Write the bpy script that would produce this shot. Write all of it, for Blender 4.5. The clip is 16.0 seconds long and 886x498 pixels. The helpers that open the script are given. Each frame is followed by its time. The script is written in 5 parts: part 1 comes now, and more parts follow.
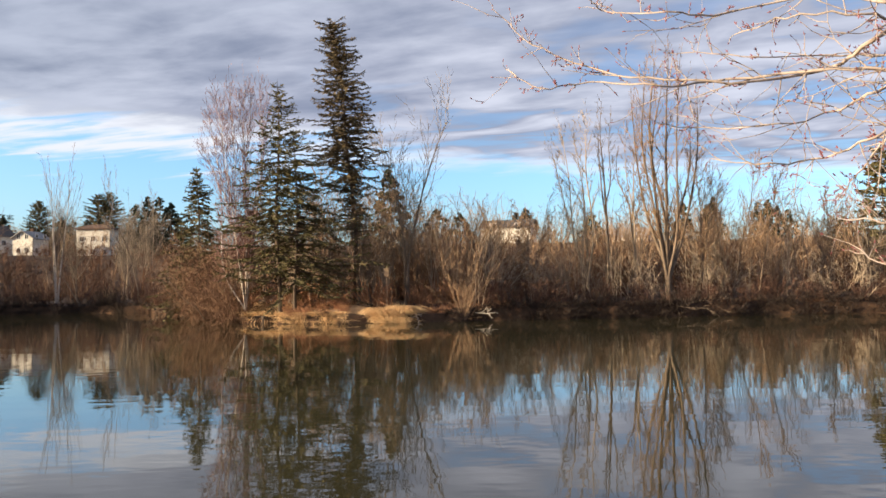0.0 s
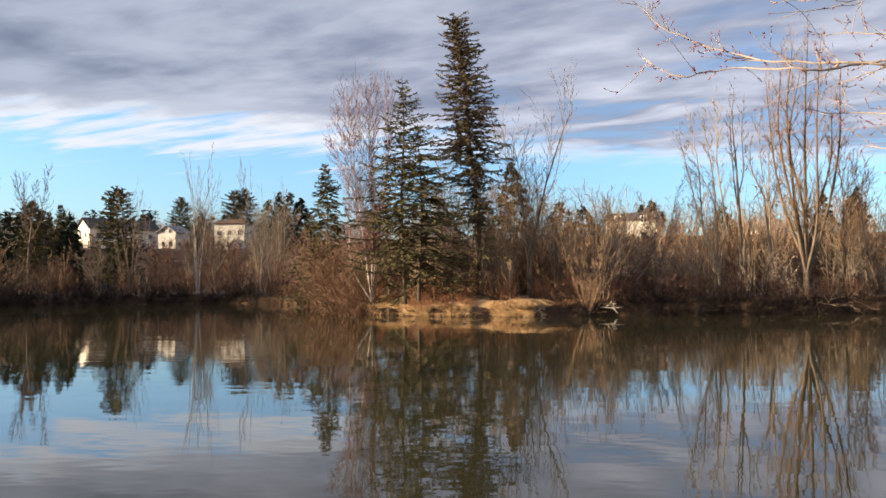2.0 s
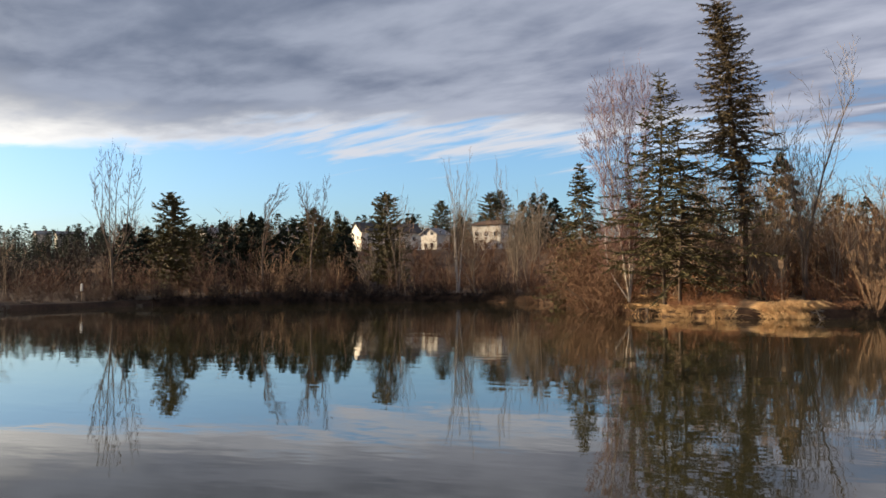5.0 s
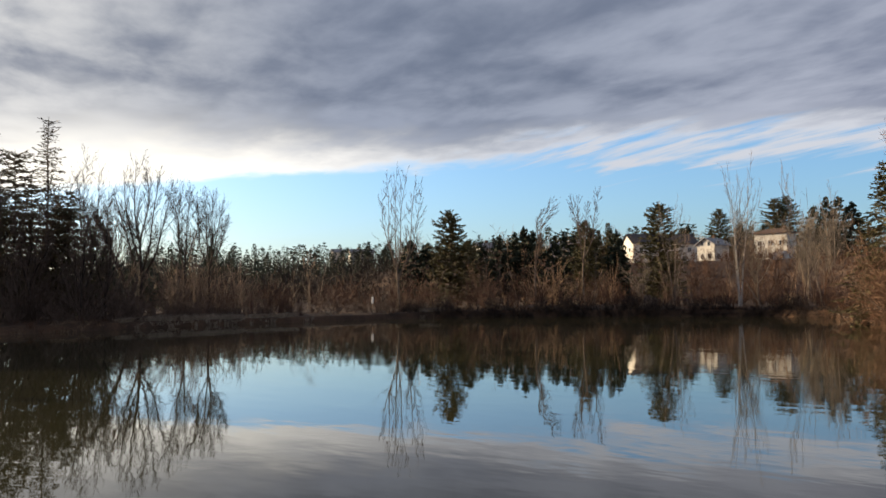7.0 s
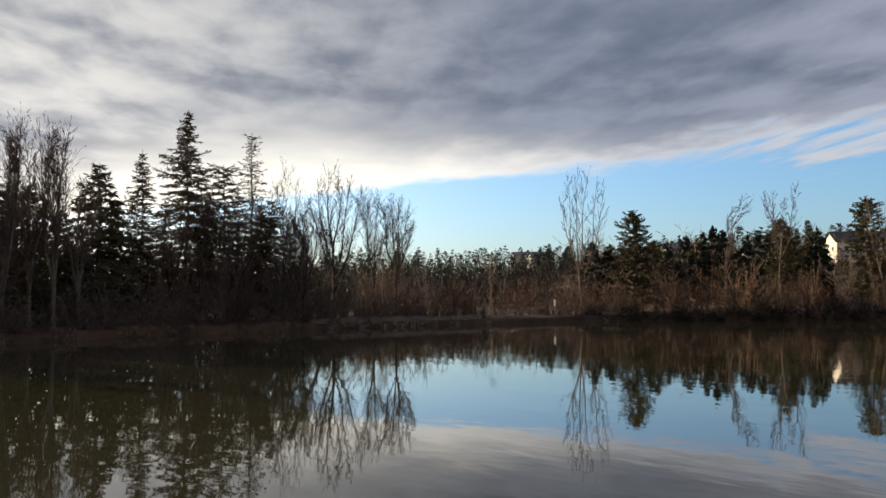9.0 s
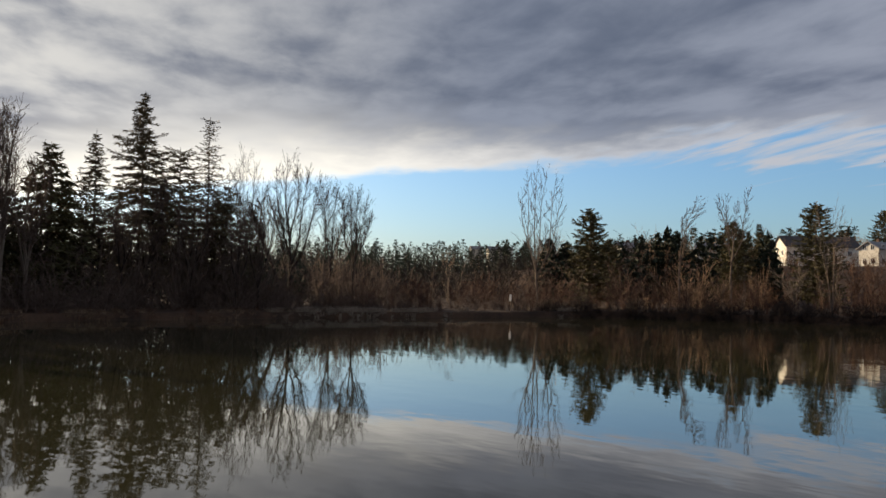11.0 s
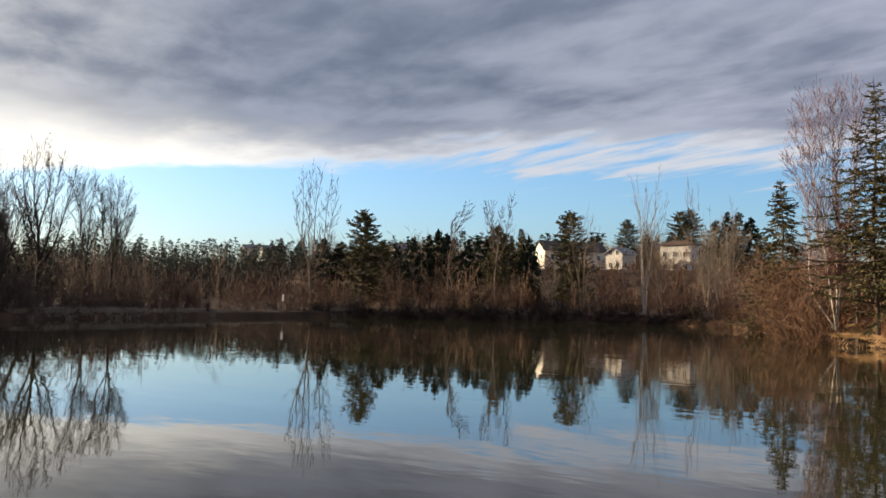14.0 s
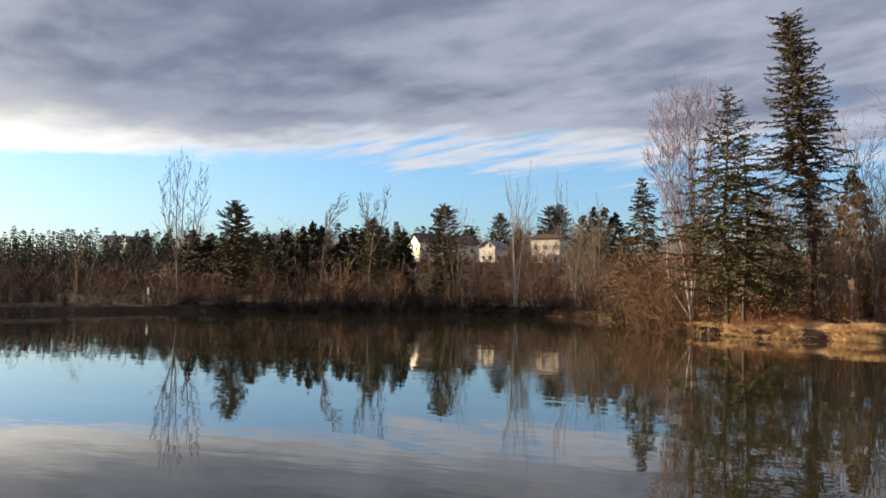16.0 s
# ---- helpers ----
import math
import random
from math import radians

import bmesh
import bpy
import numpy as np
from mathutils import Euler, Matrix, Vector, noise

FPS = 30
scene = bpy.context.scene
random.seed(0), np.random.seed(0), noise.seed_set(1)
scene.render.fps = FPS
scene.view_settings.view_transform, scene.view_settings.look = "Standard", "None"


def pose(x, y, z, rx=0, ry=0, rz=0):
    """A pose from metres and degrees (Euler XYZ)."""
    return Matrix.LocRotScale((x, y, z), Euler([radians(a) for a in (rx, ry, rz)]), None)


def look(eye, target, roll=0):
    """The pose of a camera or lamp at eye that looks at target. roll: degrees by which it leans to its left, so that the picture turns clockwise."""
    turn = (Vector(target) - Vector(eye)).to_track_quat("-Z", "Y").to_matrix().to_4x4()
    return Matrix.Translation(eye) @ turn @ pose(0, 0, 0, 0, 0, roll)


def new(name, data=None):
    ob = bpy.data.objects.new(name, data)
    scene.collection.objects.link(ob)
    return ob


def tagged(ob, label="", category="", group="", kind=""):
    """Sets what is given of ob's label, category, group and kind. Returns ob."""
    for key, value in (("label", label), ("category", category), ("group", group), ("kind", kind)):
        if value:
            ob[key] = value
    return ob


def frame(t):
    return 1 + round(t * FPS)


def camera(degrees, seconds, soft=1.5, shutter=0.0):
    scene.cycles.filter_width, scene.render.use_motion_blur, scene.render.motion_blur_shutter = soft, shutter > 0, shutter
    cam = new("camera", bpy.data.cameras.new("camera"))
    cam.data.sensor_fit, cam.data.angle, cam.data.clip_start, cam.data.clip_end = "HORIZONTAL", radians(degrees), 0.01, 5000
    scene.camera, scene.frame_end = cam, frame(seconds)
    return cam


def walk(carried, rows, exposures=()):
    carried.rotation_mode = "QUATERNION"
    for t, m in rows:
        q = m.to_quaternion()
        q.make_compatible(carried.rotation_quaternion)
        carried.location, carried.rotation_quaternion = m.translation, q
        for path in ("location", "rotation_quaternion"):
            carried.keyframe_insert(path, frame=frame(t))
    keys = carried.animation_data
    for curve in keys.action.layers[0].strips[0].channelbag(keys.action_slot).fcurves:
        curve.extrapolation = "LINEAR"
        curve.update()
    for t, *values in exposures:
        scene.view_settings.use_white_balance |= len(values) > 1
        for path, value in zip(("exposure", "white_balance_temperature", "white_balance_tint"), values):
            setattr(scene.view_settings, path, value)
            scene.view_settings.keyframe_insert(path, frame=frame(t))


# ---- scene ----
cam = camera(57.05, 16.0, soft=1.6)

# ------------------------------------------------------------------ camera: a slow turn on the spot, the eye 2 m over the water
EYE_Z, REACH = 2.0, 0.45
PATH = [(0, 0.00, 2.61, 0.84), (0.5, 2.24, 2.64, 0.67), (1, 4.51, 2.41, 0.52), (1.5, 6.37, 2.15, 0.38), (2, 8.54, 2.24, 0.46),
        (2.5, 11.28, 2.86, 0.52), (3, 14.16, 3.17, 0.60), (3.5, 16.88, 2.88, 0.73), (6, 35.10, 2.77, 0.39), (6.5, 40.48, 3.19, 0.56),
        (7, 45.09, 3.40, 0.45), (7.5, 48.25, 3.74, 0.48), (8, 51.10, 4.01, 0.70), (8.5, 54.84, 3.86, 0.67), (9.2, 58.6, 3.6, 0.2),
        (9.8, 60.0, 3.35, -0.4), (10.4, 58.3, 3.2, -0.9), (11, 54.70, 3.18, -1.19), (11.5, 51.38, 3.33, -1.09), (12, 49.00, 3.24, -1.03),
        (12.5, 46.42, 3.13, -1.26), (13, 43.62, 3.22, -1.55), (13.5, 41.25, 3.45, -1.56), (14, 38.98, 3.52, -1.31), (14.5, 36.92, 3.45, -1.05),
        (15, 34.62, 3.24, -0.94), (15.5, 32.35, 3.11, -0.96), (16, 30.25, 3.17, -1.03)]
EXPOSURES = [(0, 1.22), (2, 1.18), (3.5, 1.10), (6, 0.74), (7, 0.74), (8.5, 0.66), (11, 0.40), (11.5, 0.62), (12.5, 0.74), (14.5, 0.80), (16, 0.88)]
walk(cam, [(t, pose(-REACH * math.sin(radians(w)), REACH * math.cos(radians(w)), EYE_Z, 90 + p, r, w)) for t, w, p, r in PATH], EXPOSURES)

# ------------------------------------------------------------------ light
SUN_TURN, SUN_HEIGHT = 108.0, 13.0      # degrees to the left of ahead, degrees up


def heading(az):
    return Vector((-math.sin(radians(az)), math.cos(radians(az)), 0.0))


sun_way = heading(SUN_TURN) * math.cos(radians(SUN_HEIGHT)) + Vector((0, 0, math.sin(radians(SUN_HEIGHT))))
sun = new("sun", bpy.data.lights.new("sun", "SUN"))
sun.data.energy, sun.data.angle, sun.data.color = 5.0, radians(0.6), (1.0, 0.78, 0.52)
sun.matrix_world = look(sun_way * 200, (0, 0, 0))

world = bpy.data.worlds.new("sky")
scene.world = world
world.use_nodes = True
WN, WL = world.node_tree.nodes, world.node_tree.links
WN.clear()


def wnode(kind, **values):
    n = WN.new(kind)
    for k, v in values.items():
        n.inputs[int(k[1:])].default_value = v
    return n


def wmath(op, a, b=None, c=None, clamp=False):
    n = WN.new("ShaderNodeMath")
    n.operation, n.use_clamp = op, clamp
    for i, v in enumerate((a, b, c)):
        if v is None:
            continue
        if isinstance(v, (int, float)):
            n.inputs[i].default_value = v
        else:
            WL.new(v, n.inputs[i])
    return n.outputs[0]


def wsmooth(v, lo, hi, to0=0.0, to1=1.0):
    n = WN.new("ShaderNodeMapRange")
    n.interpolation_type = "SMOOTHSTEP"
    WL.new(v, n.inputs[0])
    for i, x in enumerate((lo, hi, to0, to1)):
        n.inputs[i + 1].default_value = x
    return n.outputs[0]


def wnoise(vec, scale, detail, rough, distort=0.0):
    n = WN.new("ShaderNodeTexNoise")
    WL.new(vec, n.inputs["Vector"])
    n.inputs["Scale"].default_value, n.inputs["Detail"].default_value = scale, detail
    n.inputs["Roughness"].default_value, n.inputs["Distortion"].default_value = rough, distort
    return n.outputs["Fac"]


def wmix(f, a, b):
    n = WN.new("ShaderNodeMix")
    n.data_type = "RGBA"
    WL.new(f, n.inputs[0])
    for i, v in ((6, a), (7, b)):
        if isinstance(v, tuple):
            n.inputs[i].default_value = (*v, 1)
        else:
            WL.new(v, n.inputs[i])
    return n.outputs[2]


sky = WN.new("ShaderNodeTexSky")
sky.sky_type, sky.sun_disc = "NISHITA", False
sky.sun_elevation, sky.sun_rotation = radians(SUN_HEIGHT), radians(360 - SUN_TURN)
sky.air_density, sky.dust_density, sky.ozone_density = 1.0, 1.5, 4.5
SKY_STRENGTH = 0.15
scaled = WN.new("ShaderNodeVectorMath")
scaled.operation = "SCALE"
WL.new(sky.outputs[0], scaled.inputs[0])
scaled.inputs["Scale"].default_value = SKY_STRENGTH

coord = WN.new("ShaderNodeTexCoord")
sep = WN.new("ShaderNodeSeparateXYZ")
WL.new(coord.outputs["Generated"], sep.inputs[0])
dx, dy, dz = sep.outputs
up = wmath("ADD", wmath("MAXIMUM", dz, 0.0), 0.015)
px, py = wmath("DIVIDE", dx, up), wmath("DIVIDE", dy, up)
# a sheet of altocumulus with a straight edge; v runs across the edge, u along it to the right
EDGE_TURN, DRIFT_TURN = 37.0, 66.0
ev, dv = heading(EDGE_TURN), heading(DRIFT_TURN)
v = wmath("ADD", wmath("MULTIPLY", px, ev.x), wmath("MULTIPLY", py, ev.y))
u = wmath("ADD", wmath("MULTIPLY", px, ev.y), wmath("MULTIPLY", py, -ev.x))
along = wmath("ADD", wmath("MULTIPLY", px, dv.x), wmath("MULTIPLY", py, dv.y))
across = wmath("ADD", wmath("MULTIPLY", px, dv.y), wmath("MULTIPLY", py, -dv.x))


def blend(k, x, y):
    return wmath("ADD", x, wmath("MULTIPLY", k, wmath("SUBTRACT", y, x)))


def deck_plane(sa, sc, lift=0.0):
    """Coordinates on the cloud deck, stretched along the drift of the clouds."""
    n = WN.new("ShaderNodeCombineXYZ")
    WL.new(wmath("MULTIPLY", along, sa), n.inputs[0])
    WL.new(wmath("MULTIPLY", across, sc), n.inputs[1])
    n.inputs[2].default_value = lift
    return n.outputs[0]


fine = wnoise(deck_plane(0.80, 1.25), 2.6, 6.0, 0.55, 0.2)
lumps = wnoise(deck_plane(0.72, 1.0, 3.0), 1.25, 3.0, 0.5, 0.3)
broad = wnoise(deck_plane(0.5, 0.8, 7.0), 0.45, 2.0, 0.5, 0.2)
bands = wnoise(deck_plane(0.30, 1.35, 5.0), 2.7, 5.0, 0.52, 0.4)
tufts = wnoise(deck_plane(0.9, 1.1, 9.0), 2.1, 4.0, 0.5, 0.4)
# to the right of the middle the edge frays into long thin bands, farther right the sheet opens into puffs
frayed = wmath("MULTIPLY", wsmooth(u, -0.7, 0.3), wsmooth(u, 3.6, 2.2))
open_sky = wsmooth(u, 1.4, 3.4)
left, right = wmath("MAXIMUM", wmath("MULTIPLY", u, -1.0), 0.0), wmath("MAXIMUM", u, 0.0)
bend = wmath("SUBTRACT", wmath("MULTIPLY", left, 0.14), wmath("MULTIPLY", wmath("MULTIPLY", right, right), 0.05))
depth = wmath("ADD", wmath("SUBTRACT", 5.45, v), wmath("ADD", bend, wmath("MULTIPLY", frayed, -0.12)))
torn = wsmooth(u, -2.0, 2.0, 0.7, 1.8)
thick = wmath("ADD", depth, wmath("ADD", wmath("MULTIPLY", wmath("SUBTRACT", lumps, 0.5), wmath("MULTIPLY", torn, 0.7)), wmath("MULTIPLY", wmath("SUBTRACT", fine, 0.5), torn)))
thick = wmath("ADD", thick, wmath("MULTIPLY", wmath("MULTIPLY", wmath("SUBTRACT", bands, 0.485), 7.5), wmath("MULTIPLY", frayed, wsmooth(depth, 1.6, 0.4))))
holes = wmath("MULTIPLY", wmath("MULTIPLY", wsmooth(tufts, 0.50, 0.64), open_sky), 0.45)
soft = wmath("ADD", 1.0, wmath("ADD", wmath("MULTIPLY", frayed, 2.2), wmath("MULTIPLY", open_sky, 1.6)))
cover = wmath("MULTIPLY", wsmooth(wmath("DIVIDE", thick, soft), -0.22, 0.30), wmath("SUBTRACT", 1.0, holes))
toward = WN.new("ShaderNodeVectorMath")
toward.operation = "DOT_PRODUCT"
WL.new(coord.outputs["Generated"], toward.inputs[0])
toward.inputs[1].default_value = sun_way
rim = wsmooth(toward.outputs["Value"], 0.25, 0.95, 0.70, 3.0)
inner = wmath("SUBTRACT", wmath("ADD", depth, wmath("MULTIPLY", wmath("SUBTRACT", fine, 0.5), 1.2)), wmath("MULTIPLY", frayed, 0.5))
body = wsmooth(wmath("DIVIDE", wmath("ADD", inner, 0.05), rim), 0.0, 1.0)
mottle = wmath("ADD", wmath("MULTIPLY", fine, 0.40), wmath("ADD", wmath("MULTIPLY", lumps, 0.42), wmath("MULTIPLY", broad, 0.18)))
rip = wsmooth(blend(wmath("MULTIPLY", open_sky, 0.7), mottle, wmath("SUBTRACT", 1.0, tufts)), 0.37, 0.66)
glow = wsmooth(toward.outputs["Value"], 0.35, 1.0)
deck = wsmooth(wmath("ABSOLUTE", wmath("ADD", u, 0.8)), 0.3, 3.4)
grey = wmix(rip, wmix(deck, (0.093, 0.113, 0.160), (0.119, 0.137, 0.194)), wmix(deck, (0.202, 0.226, 0.284), (0.312, 0.328, 0.388)))
grey = wmix(wmath("MULTIPLY", wsmooth(toward.outputs["Value"], 0.55, 0.98), wmath("ADD", 0.10, wmath("MULTIPLY", rip, 0.60))), grey, (0.70, 0.67, 0.60))
bright = wmix(glow, (0.385, 0.40, 0.44), (1.20, 1.12, 0.95))
cloud = wmix(body, bright, grey)
colour = wmix(cover, scaled.outputs[0], cloud)
back = WN.new("ShaderNodeBackground")
WL.new(colour, back.inputs[0])
out = WN.new("ShaderNodeOutputWorld")
WL.new(back.outputs[0], out.inputs[0])


# ------------------------------------------------------------------ materials
def material(name, low, high, rough=0.8, scale=3.0, fine_scale=40.0, bump=0.2, spots=None, metal=0.0, coords="Object", island=0.0, spec=0.3):
    """Two scales of colour and a fine relief."""
    m = bpy.data.materials.new(name)
    m.use_nodes = True
    n, l = m.node_tree.nodes, m.node_tree.links
    b = n["Principled BSDF"]
    b.inputs["Roughness"].default_value, b.inputs["Metallic"].default_value = rough, metal
    b.inputs["Specular IOR Level"].default_value = spec
    tc = n.new("ShaderNodeTexCoord")
    big, small = n.new("ShaderNodeTexNoise"), n.new("ShaderNodeTexNoise")
    for t, s, d in ((big, scale, 3.0), (small, fine_scale, 4.0)):
        l.new(tc.outputs[coords], t.inputs["Vector"])
        t.inputs["Scale"].default_value, t.inputs["Detail"].default_value = s, d
    add = n.new("ShaderNodeMath")
    add.operation = "MULTIPLY_ADD"
    l.new(small.outputs["Fac"], add.inputs[0])
    add.inputs[1].default_value = 0.5
    l.new(big.outputs["Fac"], add.inputs[2])
    last = add.outputs[0]
    if island:
        geo = n.new("ShaderNodeNewGeometry")
        more = n.new("ShaderNodeMath")
        more.operation = "MULTIPLY_ADD"
        l.new(geo.outputs["Random Per Island"], more.inputs[0])
        more.inputs[1].default_value = island
        l.new(last, more.inputs[2])
        last = more.outputs[0]
    ramp = n.new("ShaderNodeMapRange")
    ramp.inputs[1].default_value, ramp.inputs[2].default_value = 0.45, 1.05 + island
    l.new(last, ramp.inputs[0])
    mix = n.new("ShaderNodeMix")
    mix.data_type = "RGBA"
    l.new(ramp.outputs[0], mix.inputs[0])
    mix.inputs[6].default_value, mix.inputs[7].default_value = (*low, 1), (*high, 1)
    result = mix.outputs[2]
    if spots:
        amount, colour_, size = spots
        sp = n.new("ShaderNodeTexNoise")
        l.new(tc.outputs[coords], sp.inputs["Vector"])
        sp.inputs["Scale"].default_value, sp.inputs["Detail"].default_value = size, 2.0
        cut = n.new("ShaderNodeMapRange")
        cut.inputs[1].default_value, cut.inputs[2].default_value = 1 - amount - 0.06, 1 - amount + 0.06
        l.new(sp.outputs["Fac"], cut.inputs[0])
        m2 = n.new("ShaderNodeMix")
        m2.data_type = "RGBA"
        l.new(cut.outputs[0], m2.inputs[0])
        l.new(result, m2.inputs[6])
        m2.inputs[7].default_value = (*colour_, 1)
        result = m2.outputs[2]
    l.new(result, b.inputs["Base Color"])
    if bump:
        bp = n.new("ShaderNodeBump")
        bp.inputs["Strength"].default_value, bp.inputs["Distance"].default_value = bump, 0.02
        l.new(small.outputs["Fac"], bp.inputs["Height"])
        l.new(bp.outputs[0], b.inputs["Normal"])
    return m


BARK_GREY = material("bark_grey", (0.075, 0.056, 0.043), (0.27, 0.205, 0.150), 0.9, 1.5, 30, 0.4)
BARK_DARK = material("bark_dark", (0.05, 0.036, 0.027), (0.15, 0.11, 0.08), 0.9, 1.5, 30, 0.4)
BARK_PALE = material("bark_birch", (0.34, 0.29, 0.25), (0.62, 0.56, 0.50), 0.75, 1.0, 12, 0.3, spots=(0.36, (0.07, 0.055, 0.045), 5.0))
TWIG_PINK = material("twig_pink", (0.14, 0.072, 0.064), (0.36, 0.215, 0.195), 0.8, 0.4, 8, 0, island=0.5)
TWIG_TAN = material("twig_tan", (0.085, 0.053, 0.033), (0.45, 0.300, 0.185), 0.85, 0.6, 8, 0, island=0.5)
# rust twigs, taken darker to carry the shade on the far-shore brush
TWIG_RUST = material("twig_rust", (0.032, 0.017, 0.012), (0.150, 0.080, 0.055), 0.85, 0.5, 5, 0, island=0.5)
TWIG_BROWN = material("twig_brown", (0.040, 0.020, 0.012), (0.200, 0.104, 0.060), 0.85, 0.5, 5, 0, island=0.5)
TWIG_ORANGE = material("twig_orange", (0.068, 0.038, 0.024), (0.32, 0.190, 0.115), 0.85, 0.6, 8, 0, island=0.5)
# near-black twigs: shade of the banks and backlit trees is in this colour
TWIG_SHADED = material("twig_shaded", (0.016, 0.011, 0.009), (0.060, 0.042, 0.032), 0.85, 0.5, 5, 0, island=0.5)
TWIG_GREY = material("twig_grey", (0.11, 0.085, 0.065), (0.32, 0.26, 0.20), 0.85, 0.2, 5, 0, island=0.5)
NEEDLE = material("needle", (0.030, 0.029, 0.011), (0.155, 0.130, 0.050), 0.7, 0.8, 9, 0, island=0.4)
NEEDLE_OLD = material("needle_old", (0.045, 0.036, 0.018), (0.190, 0.140, 0.072), 0.7, 0.8, 9, 0, island=0.4)
NEEDLE_FAR = material("needle_far", (0.011, 0.017, 0.009), (0.042, 0.053, 0.026), 0.75, 0.3, 4, 0, island=0.4)
TWIG_PALE = material("twig_pale", (0.15, 0.112, 0.080), (0.52, 0.42, 0.31), 0.85, 0.5, 6, 0, island=0.5)
REED = material("red_brown_stalks", (0.13, 0.058, 0.032), (0.50, 0.26, 0.14), 0.85, 0.6, 10, 0, island=0.5)
TWIG_GROVE = material("twig_grove", (0.055, 0.038, 0.029), (0.20, 0.135, 0.10), 0.85, 0.5, 5, 0, island=0.5)
GRASS = material("dry_grass", (0.40, 0.235, 0.105), (0.85, 0.60, 0.33), 0.85, 0.6, 12, 0, island=0.5)
LIMB = material("limb_maple", (0.24, 0.185, 0.155), (0.56, 0.475, 0.415), 0.7, 4, 60, 0.3, spots=(0.33, (0.10, 0.07, 0.06), 7.0))
BUD = material("bud_red", (0.16, 0.045, 0.05), (0.34, 0.12, 0.12), 0.6, 20, 80, 0)
WALL_CREAM = material("siding_cream", (0.74, 0.70, 0.60), (0.85, 0.82, 0.73), 0.7, 0.4, 6, 0.1)
WALL_WHITE = material("siding_white", (0.56, 0.53, 0.47), (0.68, 0.65, 0.59), 0.7, 0.4, 6, 0.1)
ROOF_DARK = material("shingle_dark", (0.055, 0.052, 0.055), (0.105, 0.098, 0.096), 0.9, 1, 12, 0.3)
ROOF_BROWN = material("shingle_brown", (0.075, 0.045, 0.034), (0.15, 0.10, 0.075), 0.9, 1, 12, 0.3)
ROOF_GREY = material("shingle_grey", (0.22, 0.21, 0.21), (0.34, 0.33, 0.33), 0.9, 1, 12, 0.3)
GLASS_DARK = material("window_glass", (0.02, 0.025, 0.03), (0.04, 0.045, 0.05), 0.08, 1, 4, 0, spec=0.5)
DIRT = material("trodden_dirt", (0.20, 0.120, 0.065), (0.40, 0.26, 0.15), 0.95, 0.8, 14, 0.5)
TRIM_WHITE = material("trim_white", (0.70, 0.68, 0.65), (0.80, 0.79, 0.77), 0.6, 1, 8, 0)
WOOD_OLD = material("weathered_wood", (0.24, 0.16, 0.10), (0.44, 0.32, 0.21), 0.85, 2, 30, 0.3)


def ground_material():
    m = material("earth_and_grass", (0.024, 0.015, 0.010), (0.115, 0.064, 0.036), 0.95, 0.5, 6.0, 0.8)
    return m


GROUND = ground_material()


def water_material():
    m = bpy.data.materials.new("pond_water")
    m.use_nodes = True
    n, l = m.node_tree.nodes, m.node_tree.links
    b = n["Principled BSDF"]
    b.inputs["Base Color"].default_value = (0.038, 0.036, 0.018, 1)
    b.inputs["Roughness"].default_value, b.inputs["IOR"].default_value = 0.015, 1.46
    tc, mp = n.new("ShaderNodeTexCoord"), n.new("ShaderNodeMapping")
    l.new(tc.outputs["Object"], mp.inputs[0])
    mp.inputs["Rotation"].default_value = (0, 0, radians(-30))
    mp.inputs["Scale"].default_value = (0.45, 1.0, 1.0)
    last = None
    for scale, dist, detail in ((0.35, 0.007, 2.0), (2.2, 0.0024, 2.0)):
        t = n.new("ShaderNodeTexNoise")
        l.new(mp.outputs[0], t.inputs["Vector"])
        t.inputs["Scale"].default_value, t.inputs["Detail"].default_value = scale, detail
        bp = n.new("ShaderNodeBump")
        bp.inputs["Strength"].default_value, bp.inputs["Distance"].default_value = 1.0, dist
        l.new(t.outputs["Fac"], bp.inputs["Height"])
        if last:
            l.new(last.outputs[0], bp.inputs["Normal"])
        last = bp
    l.new(last.outputs[0], b.inputs["Normal"])
    return m


WATER = water_material()


# ------------------------------------------------------------------ mesh helpers
def mesh_object(name, verts, quads, mat, parent=None, label="", smooth=False, more=None):
    """more: a second material and the face from which it holds."""
    verts, quads = np.asarray(verts, np.float32), np.asarray(quads, np.int32)
    me = bpy.data.meshes.new(name)
    me.vertices.add(len(verts))
    me.vertices.foreach_set("co", verts.ravel())
    k = quads.shape[1]
    me.loops.add(quads.size)
    me.loops.foreach_set("vertex_index", quads.ravel())
    me.polygons.add(len(quads))
    me.polygons.foreach_set("loop_start", np.arange(0, quads.size, k, dtype=np.int32))
    if smooth:
        me.polygons.foreach_set("use_smooth", np.ones(len(quads), dtype=bool))
    me.update(calc_edges=True)
    me.materials.append(mat)
    if more:
        me.materials.append(more[0])
        me.polygons.foreach_set("material_index", (np.arange(len(quads)) >= more[1]).astype(np.int32))
    ob = new(name, me)
    if parent:
        ob.parent = parent
    if label:
        tagged(ob, label)
    return ob


def part(name, bm, mat, parent, label=""):
    me = bpy.data.meshes.new(name)
    bm.to_mesh(me)
    bm.free()
    me.materials.append(mat)
    ob = new(name, me)
    ob.parent = parent
    if label:
        tagged(ob, label)
    return ob


